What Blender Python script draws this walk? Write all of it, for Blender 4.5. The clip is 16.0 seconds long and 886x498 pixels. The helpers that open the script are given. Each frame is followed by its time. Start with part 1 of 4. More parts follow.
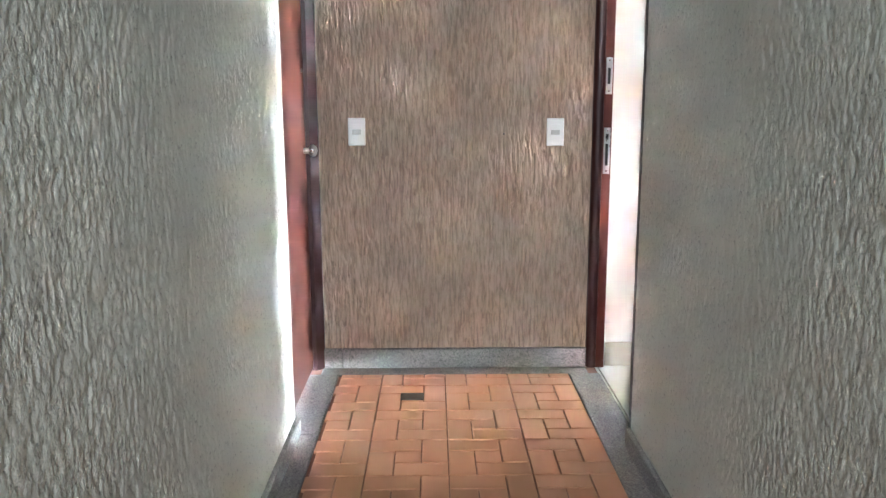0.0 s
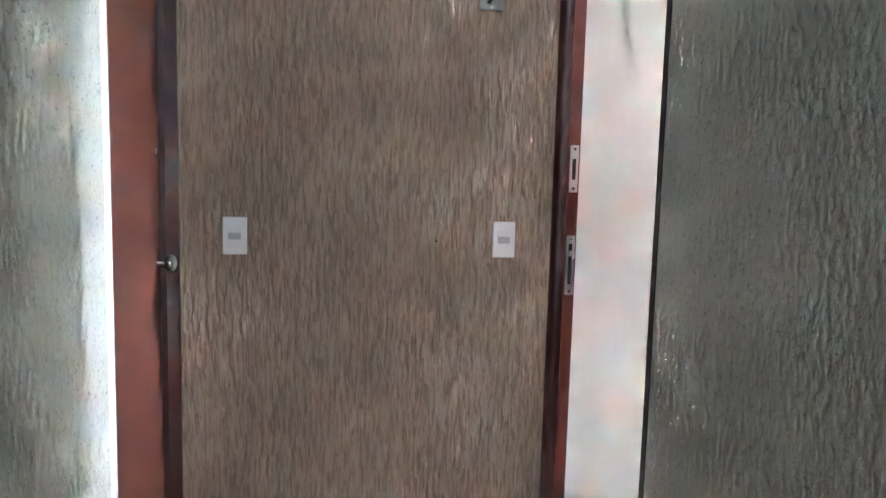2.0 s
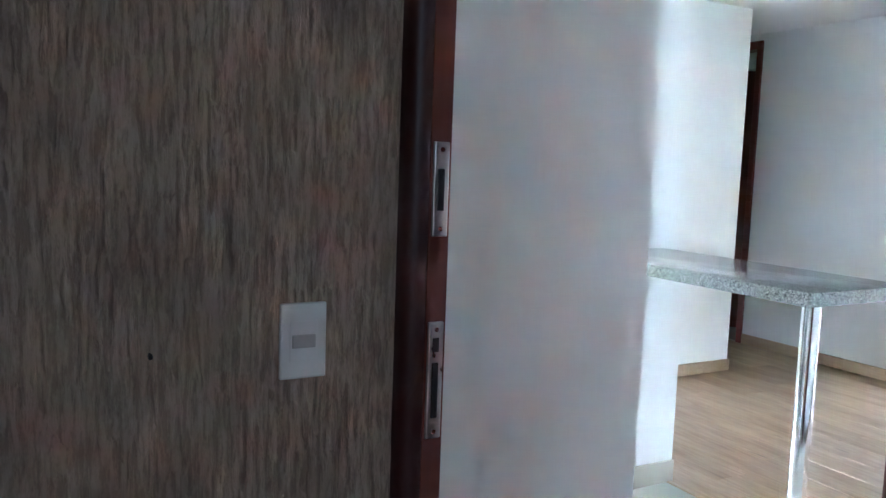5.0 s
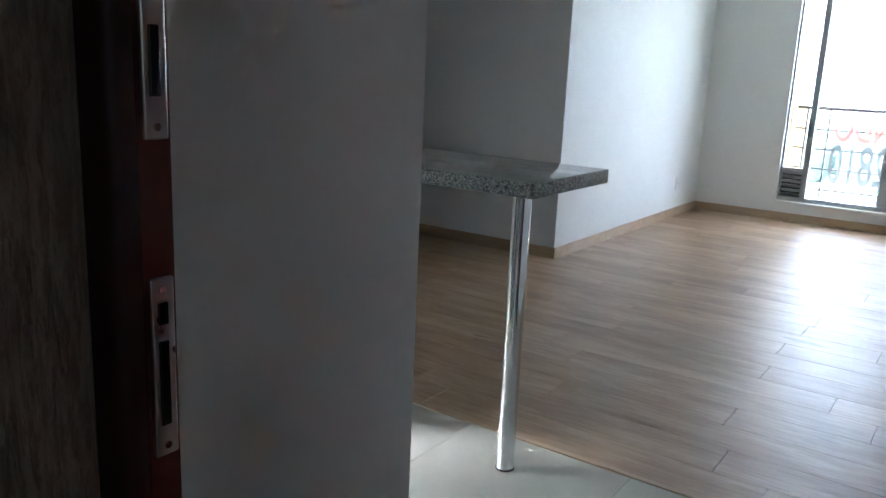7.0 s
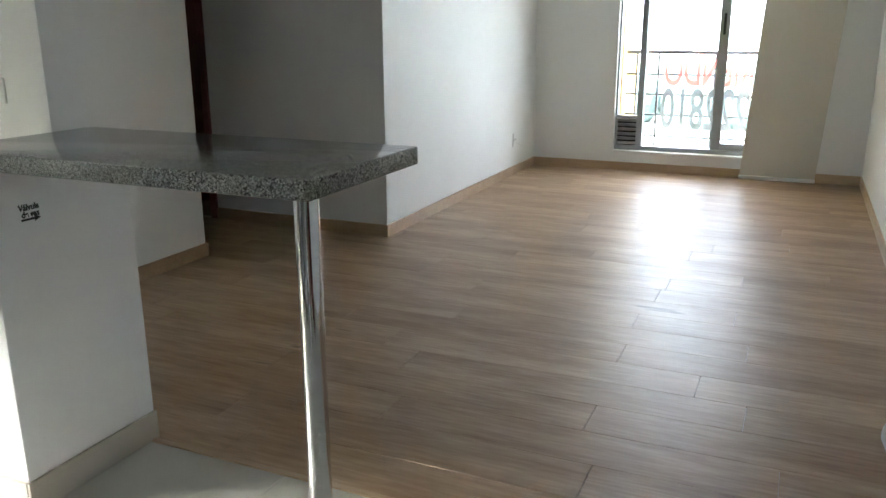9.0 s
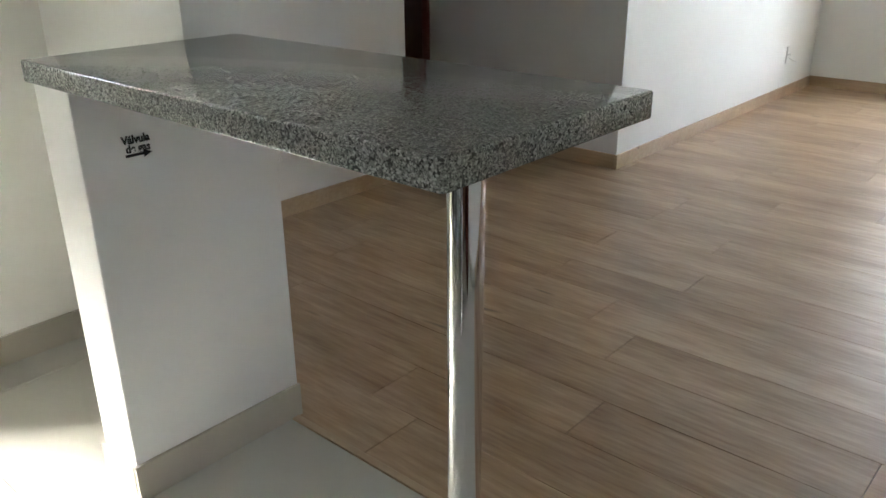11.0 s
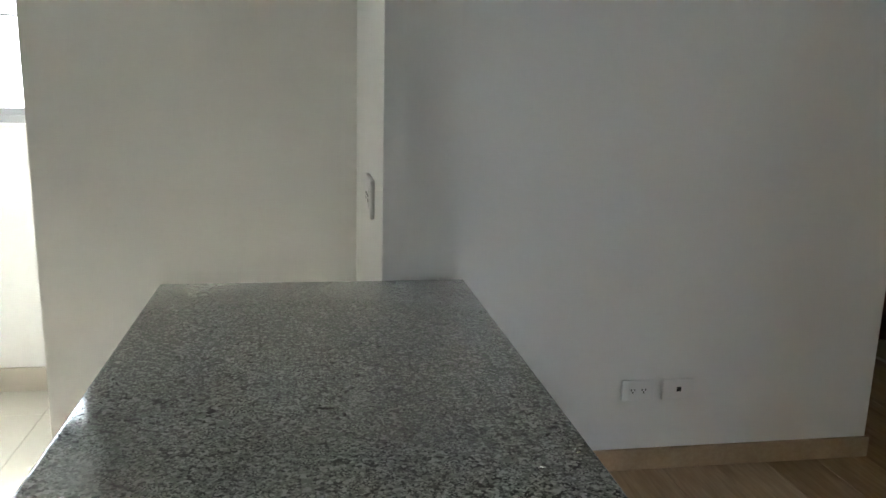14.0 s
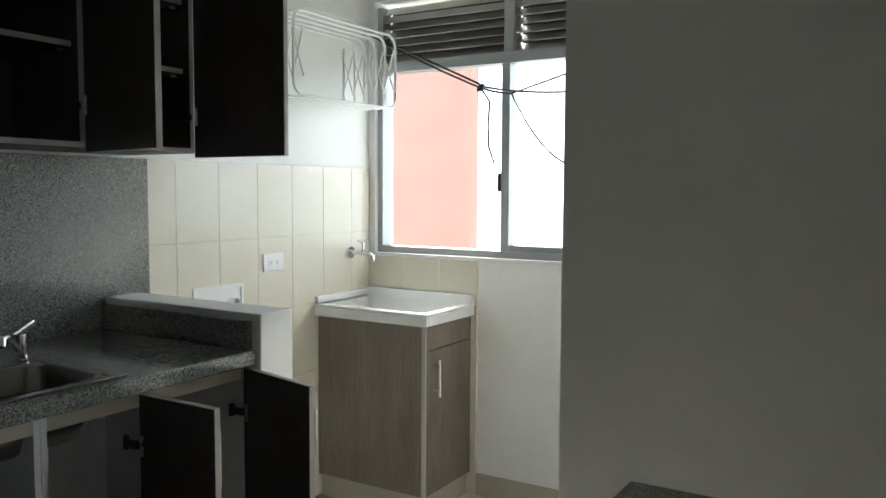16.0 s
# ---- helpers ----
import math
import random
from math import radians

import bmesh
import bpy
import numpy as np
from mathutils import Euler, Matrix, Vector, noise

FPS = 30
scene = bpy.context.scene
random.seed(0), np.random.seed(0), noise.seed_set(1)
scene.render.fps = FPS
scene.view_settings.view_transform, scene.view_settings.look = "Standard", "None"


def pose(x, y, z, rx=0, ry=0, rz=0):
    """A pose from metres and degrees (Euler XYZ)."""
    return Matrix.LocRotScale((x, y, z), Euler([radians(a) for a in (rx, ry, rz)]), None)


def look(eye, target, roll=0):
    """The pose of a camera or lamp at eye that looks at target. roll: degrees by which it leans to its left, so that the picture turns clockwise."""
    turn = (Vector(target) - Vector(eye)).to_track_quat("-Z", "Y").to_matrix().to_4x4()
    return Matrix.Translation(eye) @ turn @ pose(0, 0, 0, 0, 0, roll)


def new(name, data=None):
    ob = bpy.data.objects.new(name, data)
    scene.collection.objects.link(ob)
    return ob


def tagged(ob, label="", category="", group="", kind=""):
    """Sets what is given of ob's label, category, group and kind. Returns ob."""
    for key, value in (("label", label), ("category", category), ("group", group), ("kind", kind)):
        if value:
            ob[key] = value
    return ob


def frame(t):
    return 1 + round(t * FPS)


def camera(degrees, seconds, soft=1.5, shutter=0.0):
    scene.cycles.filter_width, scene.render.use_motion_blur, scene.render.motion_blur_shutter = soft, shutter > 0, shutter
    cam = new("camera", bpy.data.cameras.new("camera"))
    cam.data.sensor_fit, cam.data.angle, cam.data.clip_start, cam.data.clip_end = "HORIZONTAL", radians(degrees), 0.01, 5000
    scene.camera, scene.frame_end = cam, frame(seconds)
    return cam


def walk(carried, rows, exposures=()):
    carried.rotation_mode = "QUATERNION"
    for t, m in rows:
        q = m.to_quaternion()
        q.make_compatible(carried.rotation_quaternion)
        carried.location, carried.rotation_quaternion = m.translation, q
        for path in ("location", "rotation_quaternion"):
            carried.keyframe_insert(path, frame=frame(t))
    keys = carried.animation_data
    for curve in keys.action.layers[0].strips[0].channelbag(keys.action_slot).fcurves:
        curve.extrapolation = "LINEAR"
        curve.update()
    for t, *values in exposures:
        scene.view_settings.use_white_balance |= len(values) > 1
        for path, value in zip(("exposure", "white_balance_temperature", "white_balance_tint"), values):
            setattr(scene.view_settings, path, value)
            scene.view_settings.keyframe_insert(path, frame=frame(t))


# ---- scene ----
cam = camera(58.1, 16.0)
PATH = [
    (0, (-0.098, -0.237, 1.155), (-0.077, 1.728, 0.781), -0.20),
    (0.5, (-0.178, -0.088, 1.223), (-0.110, 1.875, 0.846), 0.60),
    (1, (-0.191, 0.087, 1.242), (0.033, 2.040, 0.871), -0.10),
    (1.5, (-0.211, 0.336, 1.266), (0.099, 2.291, 0.980), 0.80),
    (2, (-0.149, 0.655, 1.278), (0.143, 2.619, 1.038), 1.50),
    (2.5, (-0.125, 0.948, 1.341), (0.274, 2.904, 1.215), 1.40),
    (3, (-0.063, 1.199, 1.351), (0.340, 3.157, 1.308), 1.50),
    (3.2, (-0.072, 1.302, 1.346), (0.361, 3.254, 1.300), 2.00),
    (5.3, (0.024, 2.066, 1.276), (1.114, 3.727, 1.031), 2.05),
    (5.5, (0.022, 2.122, 1.278), (1.197, 3.721, 1.023), 2.10),
    (6, (0.052, 2.223, 1.259), (1.394, 3.668, 0.925), 2.40),
    (6.5, (0.070, 2.298, 1.242), (1.543, 3.594, 0.851), 3.00),
    (7, (0.150, 2.405, 1.245), (1.753, 3.514, 0.797), 2.60),
    (7.5, (0.215, 2.515, 1.248), (1.971, 3.343, 0.768), 0.60),
    (7.7, (0.262, 2.539, 1.241), (2.055, 3.275, 0.748), 0.04),
    (8, (0.369, 2.543, 1.237), (2.184, 3.219, 0.737), -0.30),
    (8.2, (0.442, 2.546, 1.237), (2.254, 3.225, 0.731), -0.10),
    (10.3, (1.135, 2.723, 1.209), (2.679, 3.815, 0.561), -1.20),
    (10.5, (1.179, 2.767, 1.213), (2.676, 3.902, 0.527), -1.00),
    (11, (1.350, 2.843, 1.193), (2.740, 4.064, 0.431), -0.40),
    (11.5, (1.487, 2.936, 1.189), (2.727, 4.284, 0.387), -1.30),
    (12, (1.658, 2.966, 1.201), (2.579, 4.569, 0.438), 0.40),
    (12.5, (1.806, 3.006, 1.194), (2.567, 4.692, 0.435), 1.70),
    (13, (1.950, 3.092, 1.223), (2.745, 4.812, 0.584), 1.90),
    (13.5, (2.068, 3.157, 1.254), (2.759, 4.948, 0.692), 1.50),
    (13.8, (2.150, 3.173, 1.272), (2.625, 5.045, 0.794), 1.50),
    (14, (2.204, 3.184, 1.284), (2.536, 5.110, 0.862), 1.50),
    (14.5, (2.245, 3.291, 1.302), (2.388, 5.271, 1.060), -0.00),
    (15, (2.256, 3.376, 1.332), (2.106, 5.365, 1.192), -0.94),
    (15.3, (2.271, 3.380, 1.356), (1.790, 5.317, 1.224), -0.44),
    (15.5, (2.293, 3.381, 1.362), (1.623, 5.261, 1.236), -0.08),
    (16, (2.315, 3.371, 1.360), (1.281, 5.077, 1.216), 0.33),
]
walk(cam, [(t, look(eye, target, roll)) for t, eye, target, roll in PATH],
     exposures=[(0, 8.3, 5750, 10), (1.5, 7.75, 5650, 10), (2.5, 7.15, 5450, 10), (3.0, 6.9, 5300, 10), (5.3, 5.65, 4900, 6), (6.0, 4.9, 4850, 4), (6.5, 4.0, 5100, 6), (7.0, 3.6, 5400, 8), (8.0, 3.35, 5900, 8),
                (10.3, 3.75, 6200, 7), (11.0, 3.8, 6300, 9), (12.0, 3.35, 6300, 7), (12.5, 2.95, 6200, 8), (13.0, 3.95, 6200, 10), (13.5, 3.8, 6200, 10), (14.0, 3.5, 6200, 9), (14.5, 2.85, 6200, 9), (15.0, 2.4, 6100, 8), (15.5, 1.6, 6100, 8), (16, 1.75, 6100, 8)])

# ---------- world and light ----------
world = bpy.data.worlds.new("sky_world")
scene.world = world
world.use_nodes = True
wn = world.node_tree.nodes
wl = world.node_tree.links
sky = wn.new("ShaderNodeTexSky")
sky.sky_type = "NISHITA"
sky.sun_disc = False
sky.sun_elevation = radians(38)
sky.sun_rotation = radians(-36)
sky.air_density, sky.dust_density = 1.0, 1.0
haze = wn.new("ShaderNodeMixRGB")
haze.inputs[0].default_value = 0.85
haze.inputs[2].default_value = (8.6, 9.3, 10.2, 1)
wl.new(sky.outputs[0], haze.inputs[1])
wl.new(haze.outputs[0], wn["Background"].inputs[0])
wn["Background"].inputs[1].default_value = 0.15

sun = new("sun", bpy.data.lights.new("sun", "SUN"))
sun.data.energy = 3.7
sun.data.angle = radians(26)
sun.data.color = (1.0, 0.95, 0.88)
sun.matrix_world = look((0, 0, 0), (0.465, -0.638, -0.616))


def area_lamp(name, eye, target, w, h, watts, color=(1, 1, 1)):
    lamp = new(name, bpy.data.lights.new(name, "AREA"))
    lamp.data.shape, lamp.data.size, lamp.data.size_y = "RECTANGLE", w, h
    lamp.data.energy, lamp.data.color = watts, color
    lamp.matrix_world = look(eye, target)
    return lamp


# added fill lamp behind the camera to brighten the corridor; no such source known
area_lamp("corridor_fill", (0, -2.98, 2.28), (0, 0, 1.2), 0.86, 0.035, 0.34, (0.96, 0.98, 1.0))


# ---------- materials ----------
def mat(name, rough=0.5, metal=0.0):
    m = bpy.data.materials.new(name)
    m.use_nodes = True
    b = m.node_tree.nodes["Principled BSDF"]
    b.inputs["Roughness"].default_value = rough
    b.inputs["Metallic"].default_value = metal
    return m, m.node_tree.nodes, m.node_tree.links, b


def coords(n, l, scale=(1, 1, 1), world_space=True):
    mp = n.new("ShaderNodeMapping")
    mp.inputs["Scale"].default_value = scale
    if world_space:
        g = n.new("ShaderNodeNewGeometry")
        l.new(g.outputs["Position"], mp.inputs["Vector"])
    else:
        tc = n.new("ShaderNodeTexCoord")
        l.new(tc.outputs["Object"], mp.inputs["Vector"])
    return mp.outputs[0]


def noise_tex(n, l, vec, scale, detail=4.0, rough=0.55):
    t = n.new("ShaderNodeTexNoise")
    t.inputs["Scale"].default_value = scale
    t.inputs["Detail"].default_value = detail
    t.inputs["Roughness"].default_value = rough
    l.new(vec, t.inputs["Vector"])
    return t.outputs["Fac"]


def ramp(n, l, fac, stops):
    r = n.new("ShaderNodeValToRGB")
    e = r.color_ramp.elements
    e[0].position, e[0].color = stops[0][0], (*stops[0][1], 1)
    e[1].position, e[1].color = stops[-1][0], (*stops[-1][1], 1)
    for p, c in stops[1:-1]:
        k = e.new(p)
        k.color = (*c, 1)
    l.new(fac, r.inputs[0])
    return r.outputs[0]


def bump(n, l, b, height, strength, dist):
    bp = n.new("ShaderNodeBump")
    bp.inputs["Strength"].default_value = strength
    bp.inputs["Distance"].default_value = dist
    l.new(height, bp.inputs["Height"])
    l.new(bp.outputs[0], b.inputs["Normal"])
    return bp


def math_node(n, l, op, a, c):
    k = n.new("ShaderNodeMath")
    k.operation = op
    for i, v in enumerate((a, c)):
        if isinstance(v, (int, float)):
            k.inputs[i].default_value = v
        else:
            l.new(v, k.inputs[i])
    return k.outputs[0]


def tone(c, k):
    return tuple(min(1.0, v * k) for v in c)


def painted(name, color, rough=0.6, var=0.05, grain=60, relief=0.05, metal=0.0):
    """Paint or plain stuff with faint mottling and fine grain."""
    m, n, l, b = mat(name, rough, metal)
    v = coords(n, l)
    big = noise_tex(n, l, v, 1.7, 3)
    col = ramp(n, l, big, [(0.3, tone(color, 1 - var)), (0.7, tone(color, 1 + var))])
    l.new(col, b.inputs["Base Color"])
    if relief:
        bump(n, l, b, noise_tex(n, l, v, grain, 5), relief, 0.002)
    return m


def stucco(name, color, dark, freq=1.0, relief=1.0, low=0.40, high=0.58, along=17):
    """Dragged plaster: dense vertical ridges with rough grains; grooves coloured darker for shade."""
    m, n, l, b = mat(name, 0.9)
    b.inputs["Specular IOR Level"].default_value = 0.15
    v1 = coords(n, l, (150 * freq, 150 * freq, along * freq))
    v2 = coords(n, l, (330, 330, 150))
    v3 = coords(n, l, (1, 1, 1))
    v4 = coords(n, l, (60 * freq, 60 * freq, along * 0.5 * freq))
    a = noise_tex(n, l, v1, 1.0, 3, 0.6)
    g = noise_tex(n, l, v2, 1.0, 2, 0.6)
    w = noise_tex(n, l, v4, 1.0, 2, 0.5)
    h = math_node(n, l, "ADD", math_node(n, l, "MULTIPLY", a, 0.74), math_node(n, l, "MULTIPLY", g, 0.14))
    h = math_node(n, l, "ADD", h, math_node(n, l, "MULTIPLY", w, 0.12))
    # low spots take the dark colour, which paints the shade inside the scratches
    groove_shade = ramp(n, l, h, [(low, (0, 0, 0)), (high, (1, 1, 1))])
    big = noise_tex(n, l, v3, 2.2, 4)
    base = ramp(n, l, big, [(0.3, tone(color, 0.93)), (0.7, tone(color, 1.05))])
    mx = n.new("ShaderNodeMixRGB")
    l.new(groove_shade, mx.inputs[0])
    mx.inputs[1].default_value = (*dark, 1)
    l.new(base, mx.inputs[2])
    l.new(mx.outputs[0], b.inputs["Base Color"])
    bump(n, l, b, h, 1.0, 0.012 * relief)
    return m


def granite(name, light, mid, dark, scale=230, rough=0.12, blotch=0.5):
    m, n, l, b = mat(name, rough)
    v = coords(n, l)
    vo = n.new("ShaderNodeTexVoronoi")
    vo.inputs["Scale"].default_value = scale
    l.new(v, vo.inputs["Vector"])
    sp = n.new("ShaderNodeSeparateColor")
    l.new(vo.outputs["Color"], sp.inputs[0])
    c1 = ramp(n, l, sp.outputs[0], [(0.0, dark), (0.30, dark), (0.36, mid), (0.70, mid), (0.76, light), (1.0, light)])
    vo2 = n.new("ShaderNodeTexVoronoi")
    vo2.inputs["Scale"].default_value = scale * 1.9
    l.new(v, vo2.inputs["Vector"])
    sp2 = n.new("ShaderNodeSeparateColor")
    l.new(vo2.outputs["Color"], sp2.inputs[0])
    c2 = ramp(n, l, sp2.outputs[1], [(0.0, dark), (0.25, dark), (0.32, mid), (0.66, mid), (0.72, light), (1.0, light)])
    nz = noise_tex(n, l, v, scale * 0.2, 3, 0.7)
    mx = n.new("ShaderNodeMixRGB")
    l.new(ramp(n, l, nz, [(0.42, (0, 0, 0)), (0.58, (1, 1, 1))]), mx.inputs[0])
    l.new(c1, mx.inputs[1])
    l.new(c2, mx.inputs[2])
    l.new(mx.outputs[0], b.inputs["Base Color"])
    if rough > 0.3:
        bump(n, l, b, nz, 0.4, 0.002)
    return m


def wood(name, a, c, knots=(0.12, 0.07, 0.04), axis="y", rough=0.3, per_object=True, grain=1.0):
    """Wood print with long grain, cathedral figure and knots."""
    m, n, l, b = mat(name, rough)
    s = {"y": (26, 2.2, 26), "x": (2.2, 26, 26), "z": (26, 26, 2.2)}[axis]
    g = n.new("ShaderNodeNewGeometry")
    off = n.new("ShaderNodeVectorMath")
    off.operation = "ADD"
    l.new(g.outputs["Position"], off.inputs[0])
    oi = n.new("ShaderNodeObjectInfo")
    if per_object:
        k = math_node(n, l, "MULTIPLY", oi.outputs["Random"], 37.0)
        cx = n.new("ShaderNodeCombineXYZ")
        for i in range(3):
            l.new(k, cx.inputs[i])
        l.new(cx.outputs[0], off.inputs[1])
    mp = n.new("ShaderNodeMapping")
    mp.inputs["Scale"].default_value = s
    l.new(off.outputs[0], mp.inputs["Vector"])
    mp2 = n.new("ShaderNodeMapping")
    mp2.inputs["Scale"].default_value = {"y": (7, 1.2, 7), "x": (1.2, 7, 7), "z": (7, 7, 1.2)}[axis]
    l.new(off.outputs[0], mp2.inputs["Vector"])
    fine = noise_tex(n, l, mp.outputs[0], 3.0, 5, 0.6)
    wide = noise_tex(n, l, mp2.outputs[0], 1.3, 3, 0.5)
    f = math_node(n, l, "ADD", math_node(n, l, "MULTIPLY", fine, 0.55 * grain), math_node(n, l, "MULTIPLY", wide, 0.55))
    f = math_node(n, l, "ADD", f, math_node(n, l, "MULTIPLY", math_node(n, l, "SUBTRACT", oi.outputs["Random"], 0.5), 0.10))
    col = ramp(n, l, f, [(0.36, a), (0.55, tuple((p + q) / 2 for p, q in zip(a, c))), (0.72, c)])
    kn = noise_tex(n, l, mp2.outputs[0], 2.6, 2, 0.4)
    kf = ramp(n, l, kn, [(0.73, (0, 0, 0)), (0.80, (1, 1, 1))])
    mx = n.new("ShaderNodeMixRGB")
    l.new(math_node(n, l, "MULTIPLY", kf, 0.75), mx.inputs[0])
    l.new(col, mx.inputs[1])
    mx.inputs[2].default_value = (*knots, 1)
    l.new(mx.outputs[0], b.inputs["Base Color"])
    bump(n, l, b, fine, 0.06, 0.001)
    return m


def metal(name, color, rough):
    m, n, l, b = mat(name, rough, 1.0)
    b.inputs["Base Color"].default_value = (*color, 1)
    v = coords(n, l, (1, 1, 1))
    r = n.new("ShaderNodeMapRange")
    r.inputs["To Min"].default_value, r.inputs["To Max"].default_value = rough * 0.7, rough * 1.5
    l.new(noise_tex(n, l, v, 14, 3), r.inputs["Value"])
    l.new(r.outputs[0], b.inputs["Roughness"])
    return m


def glass(name, tint=(1, 1, 1), rough=0.0):
    m, n, l, b = mat(name, rough)
    b.inputs["Base Color"].default_value = (*tint, 1)
    b.inputs["Transmission Weight"].default_value = 1.0
    b.inputs["IOR"].default_value = 1.05
    return m


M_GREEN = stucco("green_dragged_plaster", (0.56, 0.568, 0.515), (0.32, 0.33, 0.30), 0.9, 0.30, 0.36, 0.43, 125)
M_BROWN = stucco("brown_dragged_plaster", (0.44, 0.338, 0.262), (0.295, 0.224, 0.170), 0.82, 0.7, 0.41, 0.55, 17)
M_WHITE = painted("white_wall_paint", (0.83, 0.83, 0.81), 0.55, 0.02, 90, 0.06)
M_CREAM = painted("cream_wall_paint", (0.82, 0.81, 0.76), 0.5, 0.02, 90, 0.06)
M_CEIL = painted("ceiling_paint", (0.82, 0.82, 0.80), 0.8, 0.02, 70, 0.1)
M_RED = wood("terracotta_door_lacquer", (0.105, 0.020, 0.011), (0.140, 0.028, 0.015), (0.07, 0.014, 0.008), "z", 0.42, False)
M_MAROON = painted("maroon_frame_lacquer", (0.045, 0.010, 0.008), 0.45, 0.1, 40, 0.03)
M_HALLRED = painted("dark_red_frame_lacquer", (0.17, 0.032, 0.024), 0.35, 0.1, 40, 0.03)
M_CURB = granite("washed_granite_curb", (0.25, 0.235, 0.215), (0.16, 0.152, 0.142), (0.08, 0.075, 0.07), 260, 0.75)
M_COUNTER = granite("grey_granite_worktop", (0.38, 0.395, 0.36), (0.19, 0.20, 0.18), (0.05, 0.052, 0.048), 300, 0.10)
M_CLAY = painted("clay_tile", (0.43, 0.205, 0.11), 0.42, 0.12, 50, 0.06)
M_GROUT = painted("dark_grout", (0.16, 0.07, 0.04), 0.9, 0.1, 80, 0.2)
M_PORCELAIN = painted("cream_porcelain_tile", (0.52, 0.50, 0.435), 0.14, 0.02, 30, 0.0)
M_WGROUT = painted("cream_grout", (0.64, 0.605, 0.50), 0.7, 0.04, 80, 0.1)
M_PGROUT = painted("beige_grout", (0.57, 0.55, 0.48), 0.7, 0.05, 80, 0.1)
M_SKIRT = painted("beige_porcelain_skirting", (0.50, 0.46, 0.38), 0.25, 0.04, 30, 0.02)
M_KTILE = painted("cream_wall_tile", (0.71, 0.67, 0.555), 0.18, 0.02, 30, 0.0)
M_PLANK = wood("oak_laminate", (0.265, 0.155, 0.085), (0.50, 0.350, 0.220), axis="y", rough=0.415)
M_WBASE = wood("oak_skirting", (0.42, 0.29, 0.18), (0.55, 0.41, 0.27), axis="y", rough=0.4, per_object=False)
M_DARKWOOD = wood("dark_wenge_board", (0.030, 0.026, 0.024), (0.066, 0.057, 0.052), (0.025, 0.02, 0.018), "z", 0.45, False)
M_GREYWOOD = wood("grey_brown_board", (0.122, 0.100, 0.077), (0.222, 0.188, 0.150), (0.08, 0.06, 0.05), "z", 0.4, False, 1.2)
M_EDGE = painted("grey_edge_band", (0.45, 0.44, 0.42), 0.5, 0.03, 60, 0.02)
M_GREYBOARD = painted("grey_melamine", (0.62, 0.63, 0.63), 0.5, 0.03, 60, 0.02)
M_CHROME = metal("chrome", (0.72, 0.73, 0.74), 0.06)
M_STEEL = metal("brushed_steel", (0.62, 0.62, 0.61), 0.28)
M_SINK = metal("sink_steel", (0.30, 0.285, 0.265), 0.22)
M_ALU = painted("grey_aluminium", (0.42, 0.44, 0.45), 0.4, 0.03, 60, 0.0, 0.4)
M_LOUVRE = painted("aged_aluminium_louvre", (0.45, 0.43, 0.40), 0.4, 0.15, 20, 0.0, 0.3)
M_PLASTIC = painted("white_plastic", (0.82, 0.82, 0.81), 0.3, 0.01, 60, 0.0)
M_GREYPL = painted("grey_plastic", (0.50, 0.50, 0.49), 0.35, 0.02, 60, 0.0)
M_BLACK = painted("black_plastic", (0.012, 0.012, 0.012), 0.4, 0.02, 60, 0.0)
M_INK = painted("black_print", (0.01, 0.01, 0.01), 0.7, 0.02, 60, 0.0)
M_FABRIC = painted("cream_blind_fabric", (0.66, 0.63, 0.54), 0.85, 0.03, 300, 0.1)
M_GLASS = glass("window_glass")
M_ACRYLIC = glass("clear_acrylic", (0.95, 0.95, 0.93), 0.35)
M_ACRYLIC.node_tree.nodes["Principled BSDF"].inputs["Transmission Weight"].default_value = 0.75
M_FIBRE = painted("white_fibreglass", (0.82, 0.83, 0.82), 0.2, 0.01, 60, 0.0)
M_ROPE = painted("grey_clothes_line", (0.07, 0.07, 0.07), 0.8, 0.05, 200, 0.1)
M_SALMON = painted("salmon_outside_render", (0.33, 0.185, 0.145), 0.9, 0.08, 30, 0.2)
M_OCHRE = painted("ochre_outside_render", (0.70, 0.42, 0.12), 0.9, 0.06, 30, 0.2)
M_CONC = painted("concrete", (0.45, 0.44, 0.42), 0.9, 0.1, 30, 0.2)
M_RAIL = painted("grey_rail_paint", (0.22, 0.23, 0.24), 0.5, 0.05, 60, 0.0)
M_REDINK = glass("red_translucent_film", (0.93, 0.42, 0.36), 0.5)
M_GREYINK = glass("grey_translucent_film", (0.55, 0.54, 0.56), 0.5)
for m_film in (M_REDINK, M_GREYINK):
    m_film.node_tree.nodes["Principled BSDF"].inputs["Transmission Weight"].default_value = 0.5
M_GROUND = painted("pale_dry_ground", (0.42, 0.44, 0.36), 0.95, 0.4, 0.2, 0.0)
# leaf colour is greyed to carry the distance haze over the far trees
M_LEAF = painted("hazy_foliage", (0.12, 0.16, 0.15), 0.9, 0.3, 2, 0.0)


